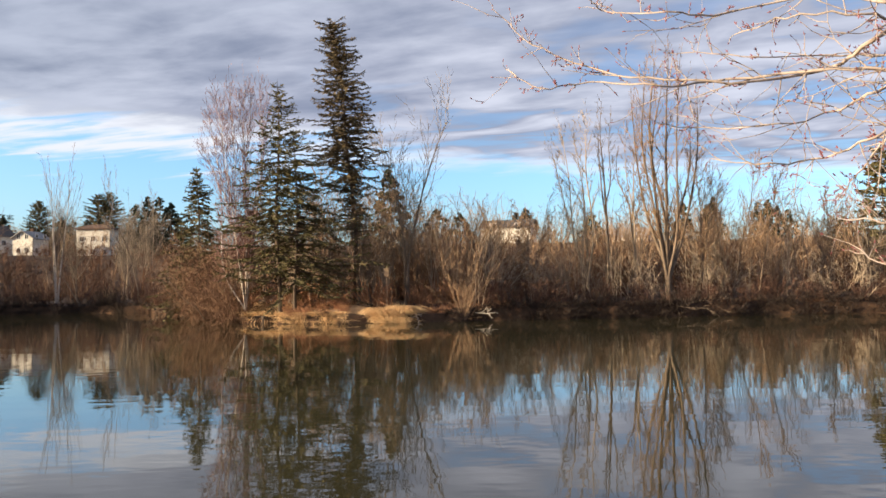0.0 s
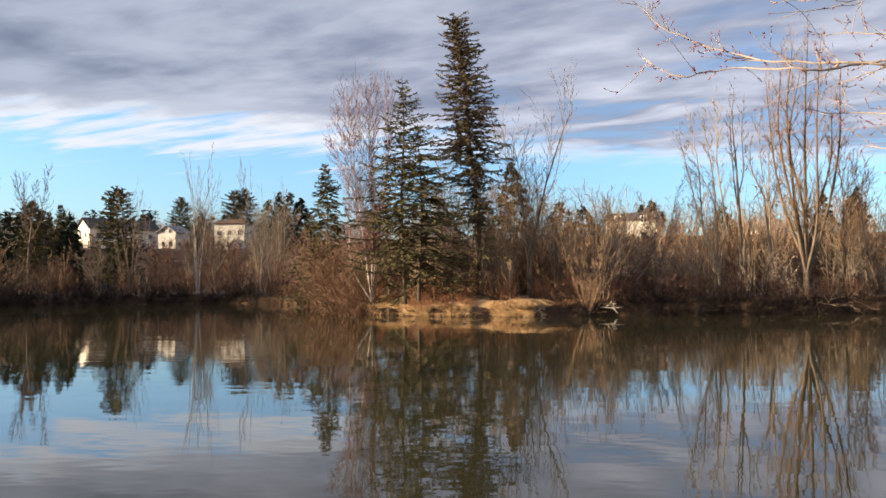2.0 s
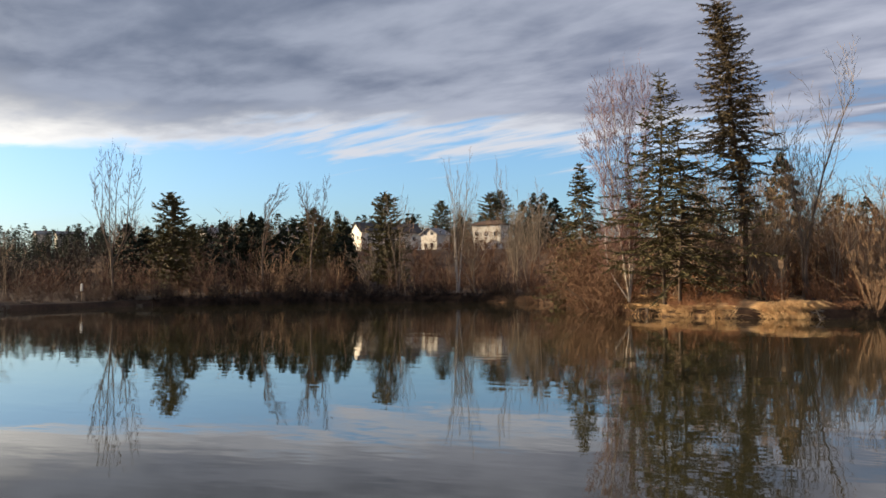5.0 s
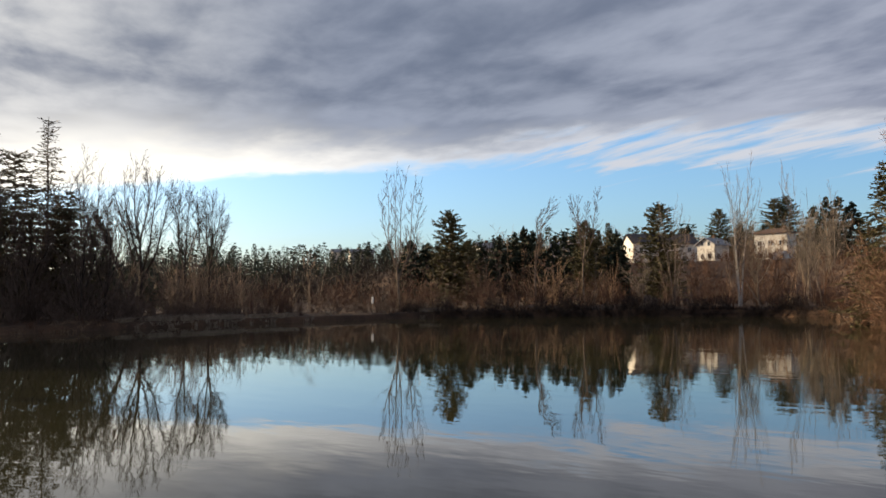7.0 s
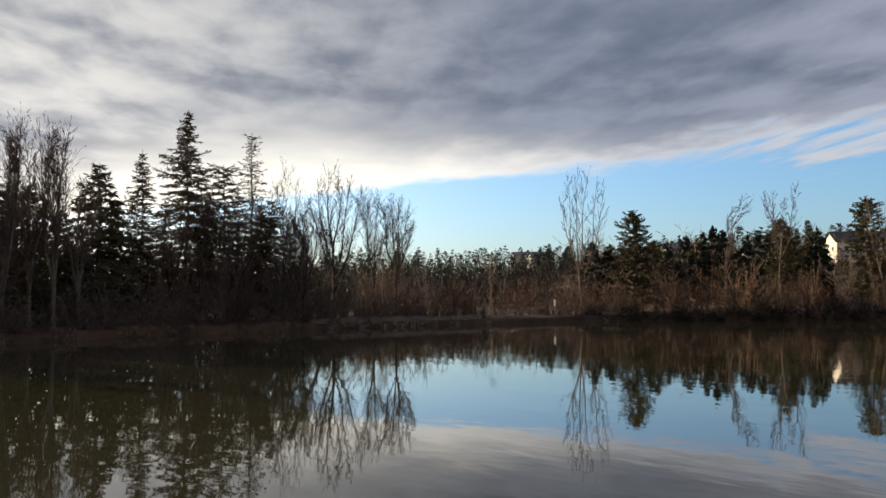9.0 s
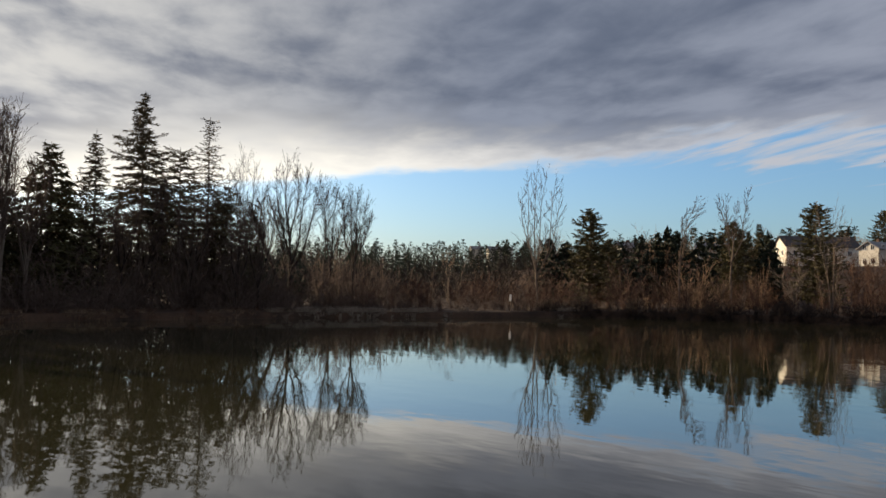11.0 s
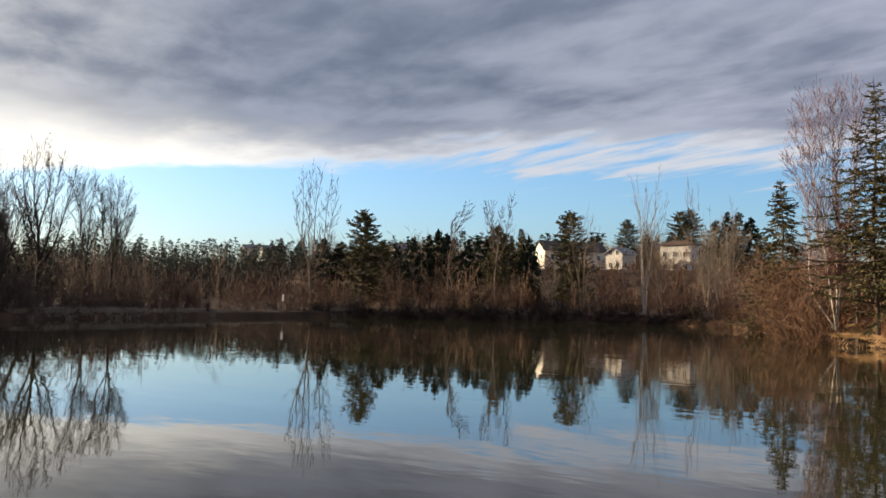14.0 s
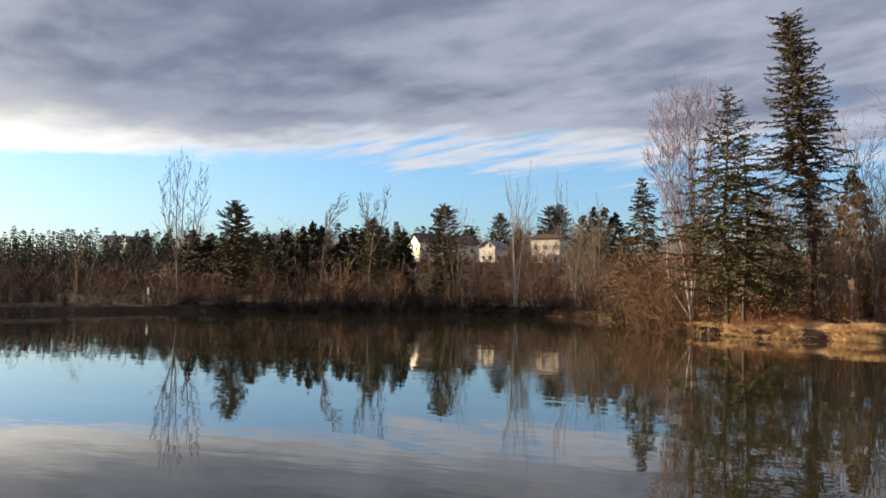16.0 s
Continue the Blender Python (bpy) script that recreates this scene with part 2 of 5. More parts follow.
def prisms(segs, sides=3):
    """Tapered prisms from rows of (x0 y0 z0 x1 y1 z1 r0 r1)."""
    s = np.asarray(segs, np.float64).reshape(-1, 8)
    a, b, r0, r1 = s[:, 0:3], s[:, 3:6], s[:, 6], s[:, 7]
    d = b - a
    d /= np.linalg.norm(d, axis=1)[:, None] + 1e-9
    ref = np.where(np.abs(d[:, 2:3]) > 0.9, np.array([[1.0, 0, 0]]), np.array([[0, 0, 1.0]]))
    e = np.cross(d, ref)
    e /= np.linalg.norm(e, axis=1)[:, None] + 1e-9
    f = np.cross(d, e)
    ang = np.arange(sides) * 2 * np.pi / sides
    ring = np.cos(ang)[None, :, None] * e[:, None, :] + np.sin(ang)[None, :, None] * f[:, None, :]
    v = np.concatenate([a[:, None] + ring * r0[:, None, None], b[:, None] + ring * r1[:, None, None]], axis=1)
    base = np.arange(len(s))[:, None] * 2 * sides
    i = np.arange(sides)
    q = np.stack([i, (i + 1) % sides, (i + 1) % sides + sides, i + sides], 1)
    return v.reshape(-1, 3), (base[:, :, None] + q[None]).reshape(-1, 4)


def sprays(segs, fat=1.7):
    """Flat needle sprays, one narrow leaf-shaped quad a row, each rolled at random about its axis."""
    s = np.asarray(segs, float)
    a, b = s[:, 0:3], s[:, 3:6]
    d = b - a
    d = d / np.maximum(np.linalg.norm(d, axis=1, keepdims=True), 1e-6)
    ref = np.where(np.abs(d[:, 2:3]) > 0.9, [[1.0, 0, 0]], [[0, 0, 1.0]])
    u = np.cross(d, ref)
    u = u / np.maximum(np.linalg.norm(u, axis=1, keepdims=True), 1e-6)
    w = np.cross(d, u)
    roll = np.random.RandomState(len(s)).uniform(0, np.pi, (len(s), 1))
    n = (u * np.cos(roll) + w * np.sin(roll)) * fat
    ra, rb = s[:, 6:7], s[:, 7:8]
    v = np.stack([a - n * ra, a + n * ra, b + n * rb, b - n * rb], 1).reshape(-1, 3)
    return v, np.arange(len(v)).reshape(-1, 4)


def twig_mesh(rows, stout=0.010):
    """Stout shoots as three-sided prisms, hair-thin ones as narrow strips."""
    rows = np.asarray(rows, float).reshape(-1, 8)
    big = rows[:, 6] > stout
    sets = [f(r) for f, r in ((prisms, rows[big]), (lambda r: sprays(r, 1.3), rows[~big])) if len(r)]
    v = np.concatenate([a for a, _ in sets])
    n = np.cumsum([0] + [len(a) for a, _ in sets])
    return v, np.concatenate([q + k for (_, q), k in zip(sets, n)])


def tubes(lines, sides=6):
    """Smooth tubes along polylines: each a pair of points and radii."""
    vs, qs, n0 = [], [], 0
    ang = np.arange(sides) * 2 * np.pi / sides
    i = np.arange(sides)
    for pts, rad in lines:
        p, r = np.asarray(pts, float), np.asarray(rad, float)
        t = np.gradient(p, axis=0)
        t /= np.linalg.norm(t, axis=1)[:, None] + 1e-9
        ref = np.array([1.0, 0.3, 0]) if abs(t[:, 2]).mean() > 0.7 else np.array([0, 0, 1.0])
        e = np.cross(t, ref)
        e /= np.linalg.norm(e, axis=1)[:, None] + 1e-9
        f = np.cross(t, e)
        ring = p[:, None] + r[:, None, None] * (np.cos(ang)[None, :, None] * e[:, None] + np.sin(ang)[None, :, None] * f[:, None])
        vs.append(ring.reshape(-1, 3))
        for k in range(len(p) - 1):
            qs.append(np.stack([n0 + k * sides + i, n0 + k * sides + (i + 1) % sides, n0 + (k + 1) * sides + (i + 1) % sides, n0 + (k + 1) * sides + i], 1))
        n0 += len(p) * sides
    return np.concatenate(vs), np.concatenate(qs)


def grid(nu, nv):
    i, j = np.meshgrid(np.arange(nu - 1), np.arange(nv - 1), indexing="ij")
    a = i * nv + j
    return np.stack([a, a + nv, a + nv + 1, a + 1], -1).reshape(-1, 4)


# ------------------------------------------------------------------ the lie of the land
SHORE_AZ = np.array([-180, -110, -80, -60, -45, -28, -21, -14, -8, -1, 4, 8, 11, 13.5, 15.5, 17.5, 19.5, 24, 33, 45, 48, 51, 55, 60, 65, 70, 75, 82, 90, 100, 112, 125, 180.0])
SHORE_D = np.array([0.5, 3, 22, 44, 54, 56, 53, 50, 48, 46.3, 45.8, 46, 47.5, 50, 56, 66, 78, 82, 83, 82, 80, 76, 71, 67, 62, 57, 55, 50.5, 44, 34, 18, 6, 0.5])
BANK_TURN, BANK_OFF = 25.0, 1.3


def smooth(x, lo, hi):
    t = np.clip((x - lo) / (hi - lo), 0, 1)
    return t * t * (3 - 2 * t)


def shore(az):
    wob = 0.13 * np.sin(az * 1.7) + 0.08 * np.sin(az * 3.9 + 1) + 0.06 * np.sin(az * 7.7) + 0.05 * np.sin(az * 13.3 + 2)
    return np.interp(az, SHORE_AZ, SHORE_D) + wob * np.clip(np.interp(az, SHORE_AZ, SHORE_D) / 40, 0, 1)


def land(az, d):
    """Height of the ground at a bearing and distance."""
    az, d = np.asarray(az, float), np.asarray(d, float)
    far = d - shore(az)
    near = BANK_OFF - d * np.cos(np.radians(az - BANK_TURN))
    s = np.maximum(far, near)
    z = -1.6 * smooth(-s, 0.0, 6.0) + 0.45 * smooth(s, 0.0, 0.35) - 0.12 * smooth(-s, 0, 0.3)
    island = smooth(az, -6, 2) * (1 - smooth(az, 13, 17))
    z = z + (0.35 + 0.22 * island) * smooth(s, 0.5, 5.0)
    z = z + 0.22 * smooth(s, 0.0, 0.4) * smooth(az, 16, 20) * (1 - smooth(az, 44, 50)) * (far > near)
    z = z + 0.28 * smooth(s, 0.0, 0.4) * (1 - smooth(az, -5, 0)) * smooth(az, -70, -50) * (far > near)
    reach = np.where(far > near, far, 0)
    stretch = 1 + 1.6 * smooth(az, 44, 58)
    z = z + 7.6 * smooth(reach / stretch, 22, 86) * smooth(az, -70, -40) + 11 * smooth(d, 170, 700) + 60 * smooth(d, 700, 4000) * 0.15
    x, y = -np.sin(np.radians(az)) * d, np.cos(np.radians(az)) * d
    rough = np.sin(x * 0.9 + 1.3 * np.sin(y * 0.37)) + np.sin(y * 1.1 + 1.7 * np.sin(x * 0.43)) + 0.5 * np.sin(x * 2.3 + y * 1.9)
    return z + (0.05 - 0.03 * island) * rough * smooth(s, 0.4, 3) * (d < 400)


def spot(az, d, lift=0.0):
    """A place on the ground, by bearing (left is positive) and distance from the eye."""
    w = heading(az)
    return Vector((w.x * d, w.y * d, float(land(az, d)) + lift))


def top_z(d, el):
    return EYE_Z + d * math.tan(radians(el))


def build_ground():
    azs = np.concatenate([np.arange(-180, -34, 3.0), np.arange(-34, 96, 0.4), np.arange(96, 180.1, 3.0)])
    rows = []
    for az in azs:
        f = max(float(shore(az)), 0.6)
        c = math.cos(radians(az - BANK_TURN))
        n = min(BANK_OFF / max(c, 0.03), 60)
        if n > f - 1.5:
            r = np.concatenate([np.linspace(0, f, 16), f + np.array([.1, .3, .5, .7, 1, 1.6, 2.4, 3.5, 5])])
        else:
            r = np.concatenate([[0, .5 * n, n - .5, n - .25, n, n + .4], np.linspace(n + 1, f - 1, 10), f + np.array([-.6, -.3, 0, .1, .3, .5, .7, 1, 1.6])])
        tail = np.concatenate([f + np.linspace(6, 110, 40), f + np.geomspace(125, 4500, 24)])
        r = np.maximum.accumulate(np.concatenate([r, tail]))
        rows.append(r)
    r = np.array(rows)
    a = np.repeat(azs[:, None], r.shape[1], 1)
    z = land(a, r)
    v = np.stack([-np.sin(np.radians(a)) * r, np.cos(np.radians(a)) * r, z], -1)
    ob = mesh_object("ground", v.reshape(-1, 3), grid(*r.shape), GROUND, smooth=True)
    tagged(ob, "brown winter ground of earth and dead grass round the pond", "ground", kind="structure")


build_ground()


def build_water():
    n = 80
    r = np.array([0.4, 60, 130.0])
    a = np.linspace(0, 2 * np.pi, n + 1)
    v = np.stack([np.cos(a)[:, None] * r, np.sin(a)[:, None] * r, np.zeros((n + 1, 3))], -1)
    ob = mesh_object("water", v.reshape(-1, 3), grid(n + 1, 3), WATER)
    tagged(ob, "calm brown pond water with faint ripples and reflections", "water", kind="structure")


build_water()


# ------------------------------------------------------------------ plants
def jitter(rng, s):
    return Vector((rng.gauss(0, s), rng.gauss(0, s), rng.gauss(0, s)))


def branch_off(rng, d, angle):
    axis = d.cross(Vector((rng.gauss(0, 1), rng.gauss(0, 1), rng.gauss(0, 1))))
    if axis.length < 1e-4:
        axis = Vector((1, 0, 0))
    side = axis.normalized().cross(d)
    return (d * math.cos(angle) + side * math.sin(angle)).normalized()


def grow(rng, wood, twigs, p, d, length, r, level, o, thin=0.008):
    """One shoot and, level by level, its side shoots."""
    n = o["pieces"][level]
    step = length / n
    heavy = level < o.get("split", 1)
    for i in range(n):
        d = (d + jitter(rng, o["wobble"][level]) + Vector((0, 0, o["up"][level]))).normalized()
        q = p + d * step
        ra, rb = max(r * (1 - i / n * 0.85), thin), max(r * (1 - (i + 1) / n * 0.85), thin * 0.8)
        (wood if heavy else twigs).append((*p, *q, ra, rb))
        f = (i + 1) / n
        if level + 1 < len(o["pieces"]) and f > o["start"][level]:
            k = o["kids"][level]
            k = int(k) + (rng.random() < k - int(k))
            for _ in range(k):
                a = radians(rng.uniform(*o["angle"][level]))
                sub = length * o["ratio"][level] * rng.uniform(0.6, 1.2) * (1.15 - 0.65 * f)
                grow(rng, wood, twigs, p.lerp(q, rng.random()), branch_off(rng, d, a), sub, rb * 0.55, level + 1, o, thin)
        p = q


def polar(az, el, d):
    w = heading(az) * d
    return Vector((w.x, w.y, EYE_Z + d * math.tan(radians(el))))


def curve_points(ctrl, n):
    p = np.array([tuple(c) for c in ctrl])
    e = np.vstack([2 * p[0] - p[1], p, 2 * p[-1] - p[-2]])
    out = []
    for i in range(len(p) - 1):
        a, b, c, d = e[i:i + 4]
        for t in np.linspace(0, 1, n, endpoint=False):
            out.append(0.5 * (2 * b + (c - a) * t + (2 * a - 5 * b + 4 * c - d) * t * t + (3 * b - a - 3 * c + d) * t ** 3))
    out.append(p[-1])
    return np.array(out)


UPRIGHT = dict(pieces=(10, 6, 4, 3), wobble=(0.075, 0.09, 0.10, 0.10), up=(0.0, 0.06, 0.05, 0.04), start=(0.30, 0.1, 0.1), kids=(1.6, 1.2, 0.8),
               angle=((20, 45), (22, 48), (25, 50)), ratio=(0.40, 0.48, 0.5), split=2)
BUSHY = dict(pieces=(6, 4, 2), wobble=(0.07, 0.12, 0.15), up=(0.0, 0.03, 0.03), start=(0.15, 0.1), kids=(2.2, 1.6),
             angle=((15, 45), (20, 55)), ratio=(0.45, 0.5), split=1)
WISPY = dict(pieces=(10, 7, 4), wobble=(0.075, 0.09, 0.10), up=(0.0, 0.06, 0.05), start=(0.28, 0.12), kids=(1.9, 2.0),
             angle=((18, 40), (22, 50)), ratio=(0.48, 0.38), split=1)

FAN = dict(pieces=(8, 6, 4, 2), wobble=(0.03, 0.03, 0.05, 0.07), up=(0.0, 0.02, 0.015, 0.01), start=(0.25, 0.15, 0.1), kids=(1.7, 1.5, 1.0),
           angle=((14, 36), (16, 38), (20, 45)), ratio=(0.46, 0.40, 0.42), split=2)


PLUME = dict(pieces=(10, 8, 4), wobble=(0.03, 0.04, 0.08), up=(0.0, 0.05, 0.03), start=(0.36, 0.15), kids=(1.3, 1.3), angle=((9, 24), (14, 36)), ratio=(0.62, 0.26), split=1)


def thing(name, label, category, group="", at=(0, 0, 0)):
    ob = new(name)
    ob.location = at
    return tagged(ob, label, category, group)


def bare_tree(label, base, stems, o, bark, twig, seed, thin=0.009, group="bare trees", name="bare_tree", category="tree"):
    """stems: rows of (top, radius)."""
    rng = random.Random(seed)
    wood, twigs = [], []
    for top, r in stems:
        foot = base + Vector((rng.uniform(-1, 1), rng.uniform(-1, 1), 0)) * r * (1.2 if len(stems) > 1 else 0)
        foot.z -= 0.15
        d = Vector(top) - foot
        grow(rng, wood, twigs, foot, d.normalized(), d.length * 0.98, r, 0, o, thin)
    t = thing(name, label, category, group, base)
    off = np.array([*base, *base, 0, 0])
    v, q = prisms(np.array(wood) - off, 5)
    mesh_object("trunk", v, q, bark, t, smooth=True)
    if twigs:
        v, q = twig_mesh(np.array(twigs) - off)
        mesh_object("crown", v, q, twig, t)
    return t


SPRIG = dict(pieces=(5, 3, 2), wobble=(0.035, 0.05, 0.08), up=(0.05, 0.04, 0.02), start=(0.1, 0.15), kids=(1.1, 0.7), angle=((14, 38), (18, 45)), ratio=(0.5, 0.5), split=0)


def vase_tree(label, base, fork, tops, r, bark, twig, seed, thin=0.008, bow=0.18, per=1.0, reach=0.20, wind=(0, 0, 0), group="bare trees", sprig=SPRIG, name="bare_tree"):
    """A trunk that forks into upswept limbs, each feathered with fine twigs; wind bends the tips."""
    rng = random.Random(seed)
    t = thing(name, label, "tree", group, base)
    B = np.array(base)
    foot = base - Vector((0, 0, 0.2))
    mid = foot.lerp(fork, 0.5) + jitter(rng, 0.012 * (fork - foot).length)
    stem = curve_points([foot, mid, fork], 6)
    v, q = tubes([(stem - B, np.linspace(r, r * 0.72, len(stem)))], 7)
    mesh_object("trunk", v, q, bark, t, smooth=True)
    twigs, lines = [], []
    blow = Vector(wind)
    for k, top in enumerate(tops):
        start = Vector(stem[-1 - min(len(stem) - 3, rng.randrange(0, 5) if k else 0)])
        way = top - start
        flat = Vector((way.x, way.y, 0))
        a = start + way * 0.3 + flat * bow + jitter(rng, 0.02 * way.length)
        b = start + way * 0.66 + flat * bow * 0.6 + jitter(rng, 0.025 * way.length)
        pts = curve_points([start, a, b, top + blow], 7)
        rad = r * rng.uniform(0.42, 0.62) * np.linspace(1, 0.12, len(pts)) + 0.004
        lines.append((pts - B, rad))
        for i in range(4, len(pts) - 1):
            f = i / len(pts)
            d = Vector(pts[i + 1] - pts[i]).normalized()
            for _ in range(int(per) + (rng.random() < per % 1)):
                ln = way.length * reach * rng.uniform(0.5, 1.25) * (1.25 - 0.6 * f)
                e = (branch_off(rng, d, radians(rng.uniform(16, 42))) + blow * 0.25).normalized()
                grow(rng, twigs, twigs, Vector(pts[i]).lerp(Vector(pts[i + 1]), rng.random()), e, ln, max(rad[i] * 0.4, thin), 0, sprig, thin)
        grow(rng, twigs, twigs, Vector(pts[-1]), (Vector(pts[-1] - pts[-2]).normalized() + blow * 0.3).normalized(), way.length * 0.12, thin, 1, sprig, thin)
    for pts, rad in lines:
        v, q = tubes([(pts, rad)], 5)
        mesh_object("limb", v, q, bark, t, smooth=True)
    v, q = twig_mesh(np.array(twigs) - np.array([*base, *base, 0, 0]))
    tagged(mesh_object("crown", v, q, twig, t), kind="stuff")
    return t


def conifer_rows(rng, height, profile, bare=0.1, gap=0.32, per=5, droop=0.25, rise=0.0, spray=0.42, dense=1.0, lean=(0, 0), fat=0.045, ragged=0.3, side=None, steps=4, thin_low=0.0):
    """Trunk, limbs and needle sprays of a spruce. profile: reach against height, as two short rows."""
    trunk, limbs, needles = [], [], []
    hs, rs = profile

    def axis(z):
        f = z / height
        return Vector((lean[0] * f * f + 0.10 * math.sin(z * 0.6 + height), lean[1] * f * f + 0.05 * math.cos(z * 0.8), z))
    n = 12
    r0 = 0.0075 * height + 0.025
    for i in range(n):
        a, b = axis(height * i / n), axis(height * (i + 1.03) / n)
        trunk.append((*a, *b, r0 * (1 - i / n) + 0.015, r0 * (1 - (i + 1) / n) + 0.015))
    z = height * bare
    while z < height * 0.985:
        f = z / height
        reach0 = float(np.interp(f, hs, rs))
        spin = rng.random() * 6.28
        for k in range(per):
            if rng.random() < 0.12 + thin_low * max(0.0, 1 - f / 0.42):
                continue
            a = spin + 6.283 * k / per + rng.gauss(0, 0.25)
            reach = reach0 * rng.uniform(1 - ragged, 1 + ragged * 0.7)
            if side is not None:
                reach *= 1 + side[1] * math.cos(a - side[0])
            if reach < 0.08:
                continue
            p = axis(z + rng.uniform(-0.4, 0.4) * gap)
            d = Vector((math.cos(a), math.sin(a), rise + 0.75 * max(0, f - 0.55) - droop * 0.5 + rng.gauss(0, 0.14))).normalized()
            for j in range(steps):
                q = p + d * reach / steps
                rr = 0.012 + 0.02 * reach * (1 - j / steps) * 0.5
                limbs.append((*p, *q, rr, rr * 0.75))
                if j > 0 or reach < 1.0:
                    m = max(1, round(dense * reach / steps / 0.11))
                    for s in range(m):
                        g = p.lerp(q, (s + rng.random()) / m)
                        sgn = 1 if (s + j) % 2 else -1
                        out = d.cross(Vector((0, 0, 1))) * sgn * rng.uniform(0.5, 1.0) + d * rng.uniform(0.3, 0.8) + Vector((0, 0, rng.gauss(-0.15, 0.25)))
                        ln = spray * rng.uniform(0.55, 1.2) * (0.55 + 0.45 * min(1, reach / 1.5))
                        e = g + out.normalized() * ln
                        mid = g.lerp(e, 0.5) + Vector((0, 0, 0.03))
                        if steps > 2:
                            needles.append((*g, *mid, fat * 0.5, fat))
                            needles.append((*mid, *e, fat, fat * 0.15))
                        else:
                            needles.append((*g, *e, fat, fat * 0.2))
                d = (d + Vector((0, 0, -droop * 0.25 if j < 2 else 0.16)) + jitter(rng, 0.10)).normalized()
                p = q
            needles.append((*p, *(p + d * spray * 0.5), fat, 0.008))
        z += gap * rng.uniform(0.75, 1.25)
    tip = axis(height)
    needles.append((*(tip - Vector((0, 0, 0.5))), *(tip + Vector((0, 0, 0.15))), fat * 1.1, 0.01))
    return trunk, limbs, needles


def conifer(label, base, rows, needle, bark=BARK_DARK, group="spruces", name="spruce_tree"):
    trunk, limbs, needles = rows
    t = thing(name, label, "conifer tree", group, base)
    v, q = prisms(trunk, 7)
    mesh_object("trunk", v, q, bark, t, smooth=True)
    v, q = sprays(needles)
    v2, q2 = prisms(limbs, 3)
    mesh_object("crown", np.concatenate([v, v2]), np.concatenate([q, q2 + len(v)]), needle, t, more=(bark, len(q)))
    return t


# ---- the grassy point with its spruces and birches
def build_point():
    rng = random.Random(11)
    d = 52.0
    b = spot(6.0, d)
    h = top_z(d, 18.0) - b.z
    shift = (heading(7.6) - heading(6.0)) * d
    rows = conifer_rows(rng, h, ((0.24, 0.34, 0.42, 0.50, 0.58, 0.66, 0.75, 0.88, 0.95, 1.0), (0.5, 0.9, 1.4, 1.95, 2.1, 1.75, 1.3, 1.0, 0.86, 0.68)), bare=0.24, gap=0.145, per=7, droop=0.40, rise=0.24,
                        spray=0.34, dense=2.3, lean=(shift.x, shift.y), fat=0.023, ragged=0.75, thin_low=0.7)
    conifer("tall old spruce with a blunt bushy top and bare lower trunk", b, rows, NEEDLE_OLD)
    d = 49.5
    b = spot(11.3, d)
    h = top_z(d, 14.0) - b.z
    rows = conifer_rows(rng, h, ((0.1, 0.3, 0.45, 0.6, 0.8, 0.92, 1.0), (2.9, 3.3, 2.8, 2.1, 1.2, 0.6, 0.12)), bare=0.12, gap=0.27, per=6, droop=0.42, rise=0.16, spray=0.38, dense=1.9, fat=0.022, ragged=0.7, steps=5, thin_low=0.4)
    conifer("green spruce with open tiered boughs on the grassy point", b, rows, NEEDLE)
    d = 48.6
    b = spot(10.1, d)
    h = top_z(d, 10.8) - b.z
    rows = conifer_rows(rng, h, ((0.1, 0.3, 0.45, 0.6, 0.8, 0.92, 1.0), (3.2, 4.0, 3.6, 2.6, 1.45, 0.65, 0.12)), bare=0.12, gap=0.27, per=6, droop=0.46, rise=0.16, spray=0.40, dense=1.8, fat=0.022, ragged=0.7, side=(0.0, 0.2), steps=5, thin_low=0.4)
    conifer("younger green spruce with drooping boughs at the water's edge", b, rows, NEEDLE)
    d = 64.0
    b = spot(16.6, d)
    h = top_z(d, 8.1) - b.z
    rows = conifer_rows(rng, h, ((0.1, 0.5, 0.8, 1.0), (3.0, 2.0, 0.9, 0.1)), bare=0.04, gap=0.25, per=7, droop=0.35, spray=0.45, dense=1.9, fat=0.030, ragged=0.45)
    conifer("dark pointed spruce standing behind the thicket", b, rows, NEEDLE)
    b = spot(17.3, 67)
    rows = conifer_rows(rng, 4.6, ((0.0, 0.5, 1.0), (1.5, 1.2, 0.2)), bare=0.03, gap=0.28, per=6, droop=0.3, spray=0.4, dense=0.9, fat=0.05)
    conifer("small bushy green spruce at the water's edge", b, rows, NEEDLE)
    # birches: a clump of pale stems fanning up
    d = 51.0
    b = spot(13.3, d)
    tops = [polar(az, el, d + rng.uniform(-1, 1.5)) for az, el in ((16.3, 9.6), (15.9, 11.6), (15.4, 12.9), (14.9, 12.4), (14.5, 13.3), (14.0, 12.7), (13.5, 13.4), (13.0, 13.0), (12.5, 13.5), (12.1, 12.2))]
    vase_tree("clump of pale-barked birches with pinkish bare twigs", b, b + (polar(13.5, 0, d) - polar(13.3, 0, d)) + Vector((0, 0, 0.25)), tops, 0.085, BARK_PALE, TWIG_PINK, 5, thin=0.006, bow=0.02, per=4.6, reach=0.125, group="birches", name="birch_clump")
    # bare broadleaf trees by the point
    d = 50.5
    b = spot(2.6, d)
    tops = [(heading(az) * d + Vector((0, 0, top_z(d, el))), r) for az, el, r in ((1.2, 12.2, 0.10), (0.4, 9.6, 0.07), (2.8, 10.5, 0.07))]
    bare_tree("bare forked tree with few dark upright limbs", b, tops, WISPY, BARK_GREY, TWIG_GREY, 7)
    d = 46.2
    b = spot(-1.4, d + 0.3)
    tops = []
